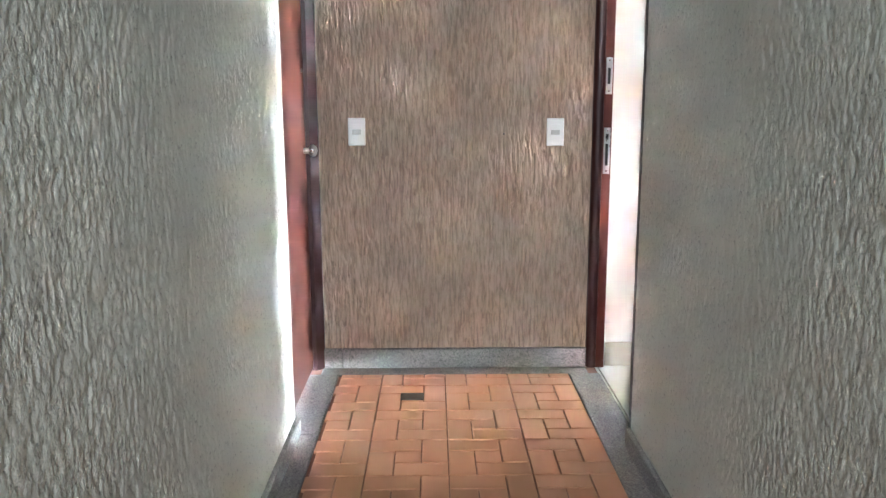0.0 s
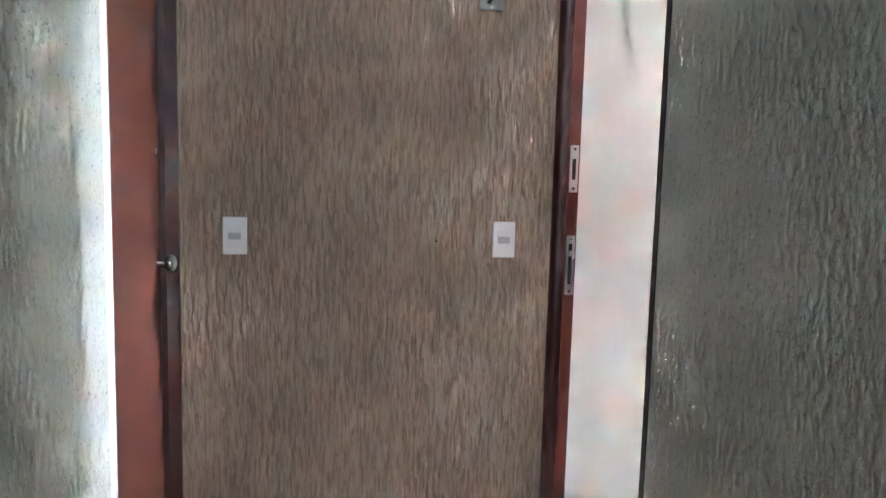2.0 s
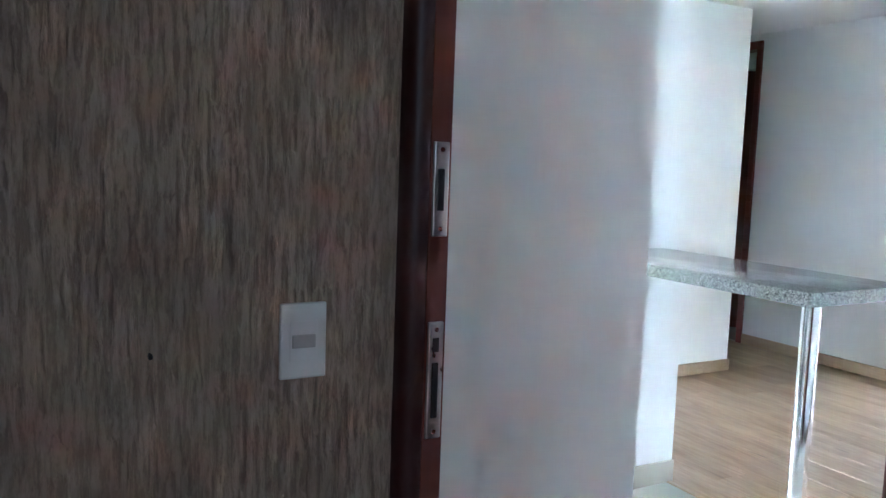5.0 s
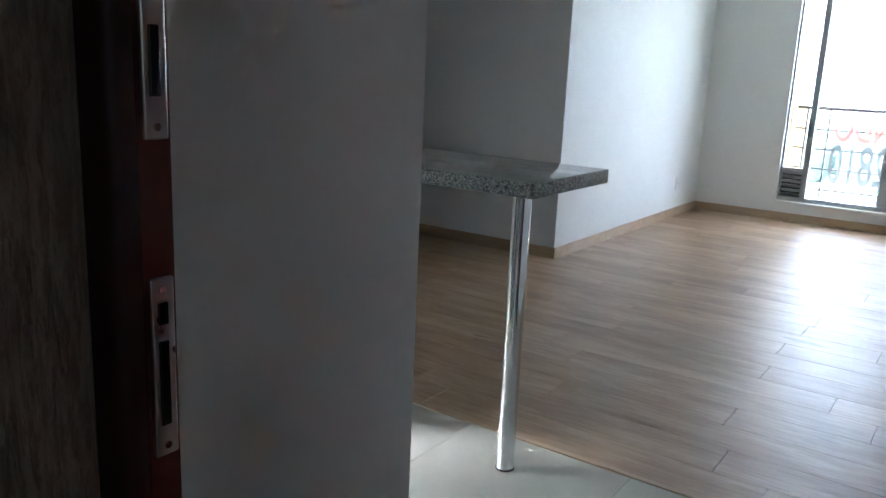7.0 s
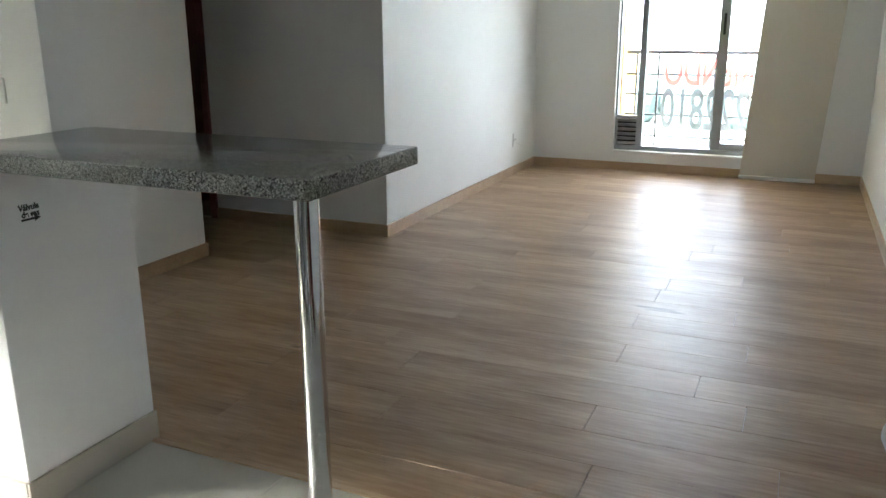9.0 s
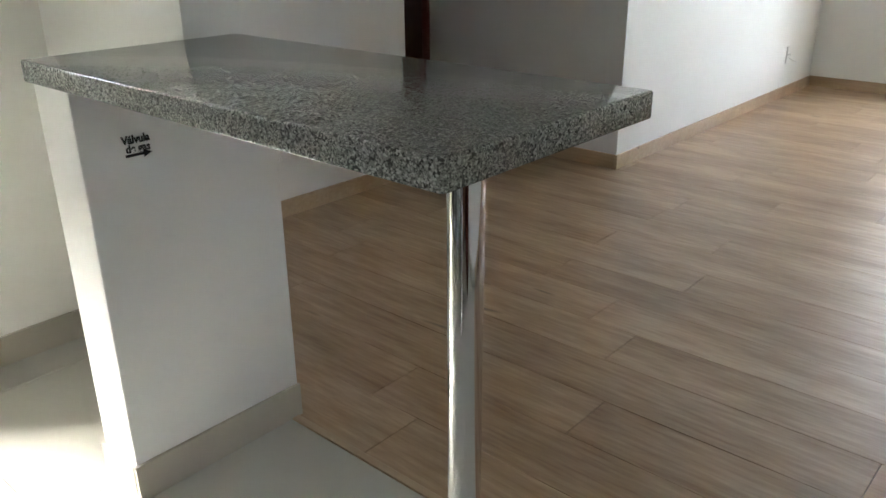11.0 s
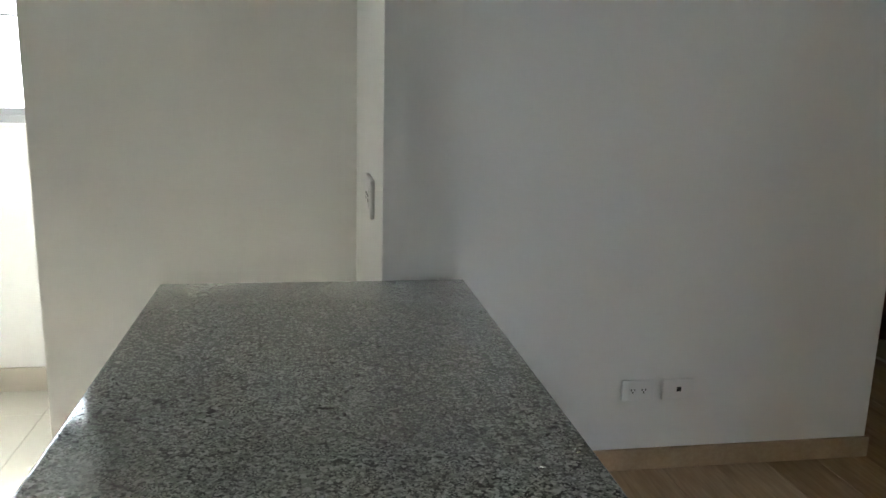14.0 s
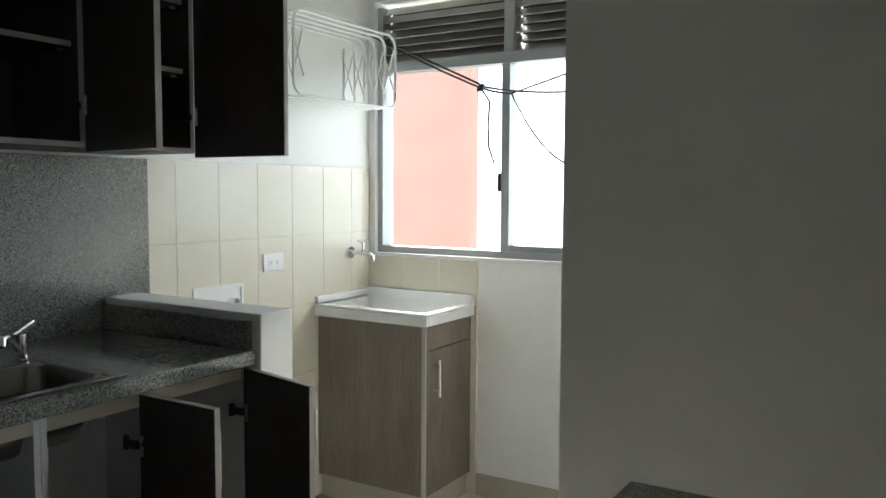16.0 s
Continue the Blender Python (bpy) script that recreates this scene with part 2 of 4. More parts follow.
# ---------- mesh helpers ----------
def add_box(bm, lo, hi, bevel=0.0, m=None):
    """A box from corner to corner added to bm."""
    r = bmesh.ops.create_cube(bm, size=1.0)
    vs = r["verts"]
    c = [(a + b) / 2 for a, b in zip(lo, hi)]
    d = [abs(b - a) for a, b in zip(lo, hi)]
    for v in vs:
        v.co = Vector((c[0] + v.co.x * d[0], c[1] + v.co.y * d[1], c[2] + v.co.z * d[2]))
    if bevel:
        es = list({e for v in vs for e in v.link_edges})
        r = bmesh.ops.bevel(bm, geom=es, offset=min(bevel, 0.45 * min(d)), segments=2, profile=0.5, affect="EDGES")
        vs = list({v for f in r["faces"] for v in f.verts} | {v for v in vs if v.is_valid})
    if m is not None:
        bmesh.ops.transform(bm, matrix=m, verts=[v for v in vs if v.is_valid])
    return bm


def box(lo, hi, bevel=0.0, m=None):
    return add_box(bmesh.new(), lo, hi, bevel, m)


def boxes(*pairs, bevel=0.0):
    bm = bmesh.new()
    for lo, hi in pairs:
        add_box(bm, lo, hi, bevel)
    return bm


def add_cyl(bm, a, c, r, r2=None, seg=20, caps=True):
    """A cylinder or cone from point a to point c."""
    a, c = Vector(a), Vector(c)
    d = c - a
    mm = Matrix.Translation((a + c) / 2) @ d.to_track_quat("Z", "Y").to_matrix().to_4x4()
    bmesh.ops.create_cone(bm, cap_ends=caps, segments=seg, radius1=r, radius2=r if r2 is None else r2, depth=d.length, matrix=mm)
    return bm


def cyl(a, c, r, r2=None, seg=20):
    return add_cyl(bmesh.new(), a, c, r, r2, seg)


def tube(points, r, seg=8, bm=None):
    """A round bar swept along points."""
    bm = bm or bmesh.new()
    pts = [Vector(p) for p in points]
    rings = []
    ref = Vector((0.13, 0.31, 0.94))
    for i, p in enumerate(pts):
        d = (pts[min(i + 1, len(pts) - 1)] - pts[max(i - 1, 0)]).normalized()
        u = d.cross(ref).normalized()
        w = d.cross(u).normalized()
        rings.append([bm.verts.new(p + r * (math.cos(2 * math.pi * k / seg) * u + math.sin(2 * math.pi * k / seg) * w)) for k in range(seg)])
    for s, t in zip(rings, rings[1:]):
        for k in range(seg):
            bm.faces.new((s[k], s[(k + 1) % seg], t[(k + 1) % seg], t[k]))
    bm.faces.new(list(reversed(rings[0])))
    bm.faces.new(rings[-1])
    return bm


def prism(outline, axis, lo, hi):
    """An outline of 2D points pushed along an axis from lo to hi."""
    bm = bmesh.new()

    def at(p, h):
        return {"x": (h, p[0], p[1]), "y": (p[0], h, p[1]), "z": (p[0], p[1], h)}[axis]
    a = [bm.verts.new(at(p, lo)) for p in outline]
    c = [bm.verts.new(at(p, hi)) for p in outline]
    k = len(outline)
    bm.faces.new(a)
    bm.faces.new(list(reversed(c)))
    for i in range(k):
        bm.faces.new((a[i], c[i], c[(i + 1) % k], a[(i + 1) % k]))
    bmesh.ops.recalc_face_normals(bm, faces=bm.faces)
    return bm


def value_noise(u, v, seed):
    """Smooth lattice noise in 0..1 on arrays."""
    tab = np.random.RandomState(seed).rand(256, 256)
    iu, iv = np.floor(u).astype(int), np.floor(v).astype(int)
    fu, fv = u - iu, v - iv
    fu, fv = fu * fu * (3 - 2 * fu), fv * fv * (3 - 2 * fv)
    a, b = tab[iu % 256, iv % 256], tab[(iu + 1) % 256, iv % 256]
    c, d = tab[iu % 256, (iv + 1) % 256], tab[(iu + 1) % 256, (iv + 1) % 256]
    return (a * (1 - fu) + b * fu) * (1 - fv) + (c * (1 - fu) + d * fu) * fv


def dragged_sheet(name, p0, p1, z0, z1, out, material, step, depth, freq, seed, label, cut=0.42, along=24, ratio=2.6):
    """A plaster coat with real scratched grooves, from p0 to p1 in plan and z0 to z1, facing out."""
    p0, p1, out = np.array(p0), np.array(p1), np.array(out)
    length = float(np.linalg.norm(p1 - p0))
    nu, nv = int(length / step), int((z1 - z0) / (step * ratio))
    uu, zz = np.meshgrid(np.linspace(0, length, nu + 1), np.linspace(z0, z1, nv + 1))
    warp = 0.006 * value_noise(uu * 9, zz * 6, seed + 5)
    a = value_noise((uu + warp) * 120 * freq + 50, zz * along * freq + 50, seed)
    b = value_noise((uu + warp) * 230 * freq + 90, zz * along * 2.6 * freq + 90, seed + 1)
    g = value_noise(uu * 300 + 10, zz * 170 + 10, seed + 2)
    patch = value_noise(uu * 3 + 10, zz * 2 + 10, seed + 3)
    k = 0.62 * a + 0.38 * b
    h = np.clip((k - cut + 0.10 * (patch - 0.5)) / 0.16, 0, 1)
    h = depth * (h * (0.85 + 0.15 * b) + 0.16 * g)
    edge = np.minimum(np.minimum(uu, length - uu) / 0.006, 1.0)
    h = h * edge
    way = (p1 - p0) / length
    xy = p0[None, None, :] + uu[..., None] * way + h[..., None] * out
    co = np.concatenate([xy, zz[..., None]], axis=2).reshape(-1, 3)
    idx = np.arange((nu + 1) * (nv + 1)).reshape(nv + 1, nu + 1)
    quads = np.stack([idx[:-1, :-1], idx[:-1, 1:], idx[1:, 1:], idx[1:, :-1]], axis=-1).reshape(-1, 4)
    me = bpy.data.meshes.new(name)
    me.from_pydata(co.tolist(), [], quads.tolist())
    me.polygons.foreach_set("use_smooth", np.ones(len(quads), dtype=bool))
    me.materials.append(material)
    return tagged(new(name, me), label, "wall", "", "structure")


def mesh_of(name, bm, material, smooth=False):
    me = bpy.data.meshes.new(name)
    bm.to_mesh(me)
    bm.free()
    me.materials.append(material)
    if smooth:
        for p in me.polygons:
            p.use_smooth = True
        try:
            me.set_sharp_from_angle(angle=radians(35))
        except AttributeError:
            pass
    return me


def base_of(o):
    """World place of a thing's base (parts sit at their thing's origin)."""
    while o.parent is not None:
        o = o.parent
    return Vector(o.location)


def part(name, bm, material, parent, label="", smooth=False):
    """One mesh, in world coordinates, as a part of a thing or of a part."""
    bmesh.ops.translate(bm, verts=bm.verts, vec=-base_of(parent))
    ob = new(name, mesh_of(name, bm, material, smooth))
    ob.parent = parent
    return tagged(ob, label)


def thing(name, at, label, category, group="", kind=""):
    ob = new(name)
    ob.empty_display_size = 0.1
    ob.location = at
    return tagged(ob, label, category, group, kind)


def solid(name, bm, material, label="", category="", kind="", group="", smooth=False):
    """A top-level thing of one mesh."""
    return tagged(new(name, mesh_of(name, bm, material, smooth)), label, category, group, kind)


def text_mesh(name, body, size, material, m, depth=0.0006, align="LEFT", bold=0.0):
    cu = bpy.data.curves.new(name, "FONT")
    cu.body, cu.size, cu.extrude, cu.align_x, cu.offset = body, size, depth, align, bold
    tmp = new(name + "_tmp", cu)
    me = bpy.data.meshes.new_from_object(tmp.evaluated_get(bpy.context.evaluated_depsgraph_get()))
    bpy.data.objects.remove(tmp)
    me.name = name
    me.transform(m)
    me.materials.clear()
    me.materials.append(material)
    return me


def part_mesh(name, me, parent, label=""):
    me.transform(Matrix.Translation(-base_of(parent)))
    ob = new(name, me)
    ob.parent = parent
    return tagged(ob, label)


def pieces(name, spec, material, parent, h, gap=0.002, bev=0.0015):
    """Tiles or planks, each an object of its own; alike ones share one mesh. spec: rows of centre and size."""
    made = {}
    o = base_of(parent)
    for (cx, cy, cz), (dx, dy, dz) in spec:
        key = (round(dx, 4), round(dy, 4), round(dz, 4))
        if key not in made:
            bm = box((-dx / 2, -dy / 2, -dz / 2), (dx / 2, dy / 2, dz / 2))
            if bev:
                bmesh.ops.bevel(bm, geom=list(bm.edges), offset=bev, segments=1, affect="EDGES")
            made[key] = mesh_of(name, bm, material)
        ob = new(name, made[key])
        ob.location = Vector((cx, cy, cz)) - o
        ob.parent = parent


# ---------- setting ----------
CEIL, CCEIL, DOORTOP = 2.30, 2.45, 2.08


def wall(name, material, *pairs, label="white painted plaster wall"):
    return solid(name, boxes(*pairs), material, label, "wall", "structure")


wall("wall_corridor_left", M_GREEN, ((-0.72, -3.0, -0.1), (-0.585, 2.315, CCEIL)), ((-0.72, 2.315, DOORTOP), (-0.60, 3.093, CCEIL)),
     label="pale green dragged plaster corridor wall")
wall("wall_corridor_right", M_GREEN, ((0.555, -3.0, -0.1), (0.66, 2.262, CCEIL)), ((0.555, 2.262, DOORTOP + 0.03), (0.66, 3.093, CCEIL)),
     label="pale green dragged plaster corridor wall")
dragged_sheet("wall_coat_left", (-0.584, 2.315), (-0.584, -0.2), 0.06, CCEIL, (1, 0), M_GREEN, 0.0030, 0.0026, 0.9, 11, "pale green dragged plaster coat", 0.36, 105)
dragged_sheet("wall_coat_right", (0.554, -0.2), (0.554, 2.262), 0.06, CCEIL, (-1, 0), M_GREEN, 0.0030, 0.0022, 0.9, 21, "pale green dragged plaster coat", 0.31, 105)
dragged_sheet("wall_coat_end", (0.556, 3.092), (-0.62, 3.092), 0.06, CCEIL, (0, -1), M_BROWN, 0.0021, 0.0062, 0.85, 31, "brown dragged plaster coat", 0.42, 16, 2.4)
solid("trim_corner", box((-0.722, 2.315, 0.0), (-0.582, 2.374, DOORTOP), 0.012), M_WHITE, "smooth white plaster corner of the corridor wall", "trim", "structure")
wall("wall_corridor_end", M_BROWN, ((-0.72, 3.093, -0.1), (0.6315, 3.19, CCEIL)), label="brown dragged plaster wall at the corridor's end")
wall("wall_entry", M_WHITE, ((0.632, 3.093, -0.1), (1.08, 3.19, CEIL)), label="smooth white wall beside the entrance")
# unseen end wall; its slot is invented to hold the corridor fill lamp
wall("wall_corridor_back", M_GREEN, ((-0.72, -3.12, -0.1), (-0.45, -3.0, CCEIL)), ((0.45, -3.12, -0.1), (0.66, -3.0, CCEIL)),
     ((-0.45, -3.12, -0.1), (0.45, -3.0, 2.26)), ((-0.45, -3.12, 2.3), (0.45, -3.0, CCEIL)), label="unseen green plaster wall with an added slot for the fill lamp")
wall("wall_right", M_WHITE, ((0.66, 1.95, -0.1), (7.85, 2.05, CEIL)))
wall("wall_window", M_WHITE, ((7.85, 1.95, -0.1), (8.0, 2.60, CEIL)), ((7.85, 4.055, -0.1), (8.0, 4.89, CEIL)),
     ((7.85, 2.60, -0.1), (8.0, 4.055, 0.172)), ((7.85, 2.60, 2.15), (8.0, 4.055, CEIL)))
wall("wall_left", M_WHITE, ((4.92, 4.79, -0.1), (7.85, 4.89, CEIL)), ((4.92, 4.89, -0.1), (5.02, 6.07, CEIL)), ((4.92, 6.07, 2.25), (5.02, 6.90, CEIL)),
     ((4.92, 6.90, -0.1), (5.02, 7.7, CEIL)))
wall("wall_hall", M_WHITE, ((2.443, 5.53, -0.1), (4.146, 5.63, CEIL)), ((4.046, 5.63, -0.1), (4.146, 7.7, CEIL)), ((4.046, 7.7, -0.1), (6.6, 7.8, CEIL)))
wall("wall_bath", M_WHITE, ((5.02, 5.88, -0.1), (6.6, 5.98, CEIL)), ((6.5, 6.0, -0.1), (6.6, 7.7, CEIL)))
wall("wall_pillar", M_WHITE, ((2.322, 4.447, -0.1), (2.443, 5.63, CEIL)), label="white end of the wall behind the breakfast bar")
wall("wall_kitchen_side", M_CREAM, ((1.572, 5.148, -0.1), (2.322, 5.248, CEIL)), ((1.572, 5.248, -0.1), (1.672, 6.45, CEIL)), label="cream smooth kitchen wall")
wall("wall_kitchen_back", M_WHITE, ((-0.07, 3.19, -0.1), (0.03, 6.45, CEIL)), label="white kitchen wall behind the cabinets")
wall("wall_laundry", M_WHITE, ((-0.07, 6.45, -0.1), (0.07, 6.60, CEIL)), ((1.62, 6.45, -0.1), (1.70, 6.60, CEIL)), ((0.07, 6.45, -0.1), (1.62, 6.60, 1.067)),
     ((0.07, 6.45, 2.24), (1.62, 6.60, CEIL)), label="white wall below the laundry window")
solid("ceiling", boxes(((0.66, 1.95, CEIL), (8.0, 7.8, CEIL + 0.12)), ((-0.07, 3.19, CEIL), (0.66, 6.6, CEIL + 0.12))), M_CEIL, "flat white ceiling", "ceiling", "structure")
solid("ceiling_corridor", box((-0.72, -3.12, CCEIL), (0.66, 3.19, CCEIL + 0.1)), M_CEIL, "flat white corridor ceiling", "ceiling", "structure")

# floors
floor_c = solid("floor_corridor", boxes(((-0.72, -3.0, -0.12), (0.66, 3.093, -0.010))), M_GROUT, "corridor floor of small clay tiles in pinwheels", "floor", "structure")
solid("curb_end", boxes(((-0.585, 2.990, -0.010), (0.555, 3.093, 0.0)), ((-0.50, 3.070, 0.0), (0.556, 3.093, 0.086)), ((-0.60, 3.073, 0.0), (-0.50, 3.093, 0.086)), bevel=0.004), M_CURB,
      "grey washed granite skirting and floor strip", "trim", "structure")
solid("curb_left", boxes(((-0.64, 2.374, -0.010), (-0.505, 2.990, 0.004)), ((-0.585, -3.0, -0.010), (-0.505, 2.374, 0.004)), ((-0.585, -3.0, 0.004), (-0.565, 2.372, 0.07)), bevel=0.006), M_CURB,
      "grey washed granite floor strip and skirting", "trim", "structure")
solid("curb_right", boxes(((0.468, 2.262, -0.010), (0.60, 2.990, 0.002)), ((0.468, -3.0, -0.010), (0.555, 2.262, 0.002)), ((0.535, -3.0, 0.002), (0.555, 2.262, 0.07)), bevel=0.006), M_CURB,
      "grey washed granite floor strip and skirting", "trim", "structure")
floor_k = solid("floor_kitchen", boxes(((0.60, 1.95, -0.12), (2.41, 3.093, -0.008)), ((-0.07, 3.093, -0.12), (2.41, 6.6, -0.008))), M_PGROUT, "glossy cream porcelain tile floor", "floor", "structure")
floor_w = solid("floor_wood", boxes(((2.41, 1.95, -0.12), (8.0, 7.8, -0.008))), M_PGROUT, "oak laminate plank floor", "floor", "structure")
solid("trim_threshold", box((2.402, 2.05, -0.008), (2.424, 4.30, 0.004), 0.002), M_WBASE, "oak strip between tile and planks", "trim", "structure")


def skirting(name, material, pairs, label):
    return solid(name, boxes(*pairs, bevel=0.002), material, label, "skirting", "structure")


OAK = "pale oak skirting board"
skirting("baseboard_right", M_WBASE, [((2.41, 2.05, 0), (7.838, 2.062, 0.075))], OAK)
skirting("baseboard_window", M_WBASE, [((7.838, 2.05, 0), (7.85, 4.79, 0.075))], OAK)
skirting("baseboard_left", M_WBASE, [((4.908, 4.778, 0), (7.838, 4.79, 0.075)), ((4.908, 4.79, 0), (4.92, 6.068, 0.075))], OAK)
skirting("baseboard_hall", M_WBASE, [((2.443, 5.518, 0), (4.158, 5.53, 0.075)), ((4.146, 5.53, 0), (4.158, 7.6, 0.075)), ((2.443, 4.447, 0), (2.455, 5.518, 0.075))], OAK)
TSK = "beige porcelain tile skirting"
skirting("baseboard_kitchen", M_SKIRT, [((1.563, 5.138, 0), (2.312, 5.148, 0.092)), ((1.563, 5.148, 0), (1.572, 6.44, 0.092)), ((2.312, 4.447, 0), (2.322, 5.148, 0.092)),
                                        ((0.63, 6.44, 0), (1.563, 6.45, 0.10))], TSK)
skirting("baseboard_entry", M_SKIRT, [((0.64, 3.083, 0), (1.08, 3.093, 0.106)), ((1.08, 3.083, 0), (1.09, 3.19, 0.106))], TSK)
skirting("baseboard_entry_right", M_SKIRT, [((0.66, 2.05, 0), (2.41, 2.06, 0.075))], TSK)


# ---------- doors and frames of the corridor ----------
def entrance_frame():
    t = thing("door_frame", (0.6, 2.7, 0), "terracotta lacquered steel entrance door frame with strike plates", "door frame")
    part("casing", prism([(0.5565, 3.0925), (0.5565, 3.078), (0.562, 3.068), (0.572, 3.0625), (0.584, 3.062), (0.5955, 3.064), (0.5955, 3.0925)], "z", 0, DOORTOP + 0.03), M_MAROON, t, "rounded maroon casing", True)
    part("strike_post", prism([(0.5965, 3.0925), (0.5965, 3.064), (0.632, 3.064), (0.632, 3.0925)], "z", 0, DOORTOP + 0.03), M_RED, t)
    # the hinge post's shaded side is put in as plain black colour
    part("hinge_post", prism([(0.552, 2.262), (0.655, 2.262), (0.655, 2.30), (0.60, 2.30), (0.552, 2.285)], "z", 0, DOORTOP + 0.03), M_BLACK, t, "frame post coloured black for its shade")
    part("head", box((0.552, 2.285, DOORTOP), (0.632, 3.075, DOORTOP + 0.03), 0.004), M_RED, t)
    for z0, z1, holes in ((1.165, 1.311, [(1.205, 1.27)]), (0.841, 1.030, [(0.875, 0.965), (0.982, 1.005)])):
        p = part("strike_plate", box((0.6, 3.0585, z0), (0.627, 3.0645, z1), 0.002), M_STEEL, t, "brushed steel strike plate")
        for a, c in holes:
            part("slot", box((0.607, 3.0565, a), (0.6185, 3.0595, c), 0.004), M_BLACK, p, "black latch slot")
        for z in (z0 + 0.012, z1 - 0.012):
            part("screw", cyl((0.613, 3.0595, z), (0.613, 3.0565, z), 0.004, seg=10), M_CHROME, p)
    return t


entrance_frame()


def lever_handle(parent, at, out, along, name="handle"):
    """A round-bar lever: rosette, neck and grip. out: away from the leaf; along: the grip's way."""
    at, out, along = Vector(at), Vector(out).normalized(), Vector(along).normalized()
    h = part(name, cyl(at, at + out * 0.010, 0.027, seg=28), M_STEEL, parent, "steel lever handle on a round rose", True)
    pts = [at + out * 0.008, at + out * 0.045] + [at + out * (0.045 + 0.013 * math.sin(a)) + along * (0.013 * (1 - math.cos(a))) for a in (0.5, 1.0, 1.57)]
    pts.append(pts[-1] + along * 0.10)
    part("grip", tube(pts, 0.0095, 14), M_STEEL, h, smooth=True)
    part("grip_end", cyl(pts[-1], pts[-1] + along * 0.002, 0.0085, seg=14), M_BLACK, h)
    return h


def entrance_door():
    hinge = Vector((0.655, 2.315, 0))
    t = thing("entrance_door", hinge, "open terracotta lacquered entrance door leaf", "door")
    way = Vector((0.765, 0.076, 0)).normalized()
    nrm = Vector((-way.y, way.x, 0))
    m = Matrix(((way.x, nrm.x, 0, hinge.x), (way.y, nrm.y, 0, hinge.y), (0, 0, 1, 0), (0, 0, 0, 1)))
    part("leaf", box((0, 0, 0.012), (0.775, 0.040, 2.07), 0.003, m), M_RED, t)
    face = 0.0405
    lever_handle(t, m @ Vector((0.700, face, 0.950)), nrm, -way)
    c = part("lock_cylinder", cyl(m @ Vector((0.706, face, 0.865)), m @ Vector((0.706, face + 0.016, 0.865)), 0.027, seg=28), M_STEEL, t, "round steel lock escutcheon", True)
    part("keyhole", box((-0.0015, face + 0.0155, -0.008), (0.0015, face + 0.0170, 0.008), 0, m @ Matrix.Translation((0.703, 0, 0.869))), M_BLACK, c)
    part("bolt_plate", box((0.7745, 0.010, 0.84), (0.7765, 0.030, 1.06), 0.0, m), M_STEEL, t)
    return t


entrance_door()


def neighbour_door():
    t = thing("door_1", (-0.64, 2.7, 0), "closed terracotta lacquered neighbour's door", "door", kind="structure")
    part("leaf", box((-0.665, 2.30, 0.012), (-0.622, 3.045, 2.06), 0.003), M_RED, t)
    part("frame_post", prism([(-0.70, 3.093), (-0.70, 3.046), (-0.606, 3.046), (-0.575, 3.075), (-0.575, 3.093)], "z", 0, DOORTOP), M_MAROON, t)
    part("hinge_side_post", box((-0.70, 2.25, 0), (-0.606, 2.299, DOORTOP)), M_MAROON, t)
    k = part("knob", cyl((-0.622, 2.995, 0.945), (-0.600, 2.995, 0.945), 0.012, seg=18), M_STEEL, t, "round steel door knob", True)
    bm = bmesh.new()
    bmesh.ops.create_uvsphere(bm, u_segments=18, v_segments=12, radius=0.024, matrix=Matrix.Translation((-0.585, 2.995, 0.945)) @ Matrix.Diagonal((0.75, 1, 1, 1)))
    part("ball", bm, M_STEEL, k, smooth=True)
    part("viewer", cyl((-0.6225, 2.99, 1.26), (-0.618, 2.99, 1.26), 0.008, seg=14), M_STEEL, t)
    return t


neighbour_door()


# ---------- switches, sockets, signs ----------
def plate(name, c, u, v, nrm, w, h, label, category, group=""):
    """A bevelled wall plate with centre c, sides along u and v, facing nrm."""
    u, v, nrm = Vector(u), Vector(v), Vector(nrm)
    m = Matrix(((u.x, v.x, nrm.x, c[0]), (u.y, v.y, nrm.y, c[1]), (u.z, v.z, nrm.z, c[2]), (0, 0, 0, 1)))
    t = thing(name, c, label, category, group)
    part("cover", box((-w / 2, -h / 2, 0), (w / 2, h / 2, 0.008), 0.003, m), M_PLASTIC, t)
    return t, m


def light_switch(x, z):
    t, m = plate("light_switch", (x, 3.0870, z), (1, 0, 0), (0, 0, 1), (0, -1, 0), 0.071, 0.113, "white plastic light switch on brown plaster", "switch", "corridor switches")
    # the cover is mirrored by its axes, so parts keep the same frame
    part("rocker", box((-0.018, -0.010, 0.008), (0.018, 0.010, 0.0115), 0.002, m), M_GREYPL, t, "grey rocker key")
    part("frame_line", box((-0.021, -0.030, 0.0075), (0.021, 0.030, 0.0088), 0.001, m), M_PLASTIC, t)


light_switch(-0.416, 1.016)
light_switch(0.403, 1.012)


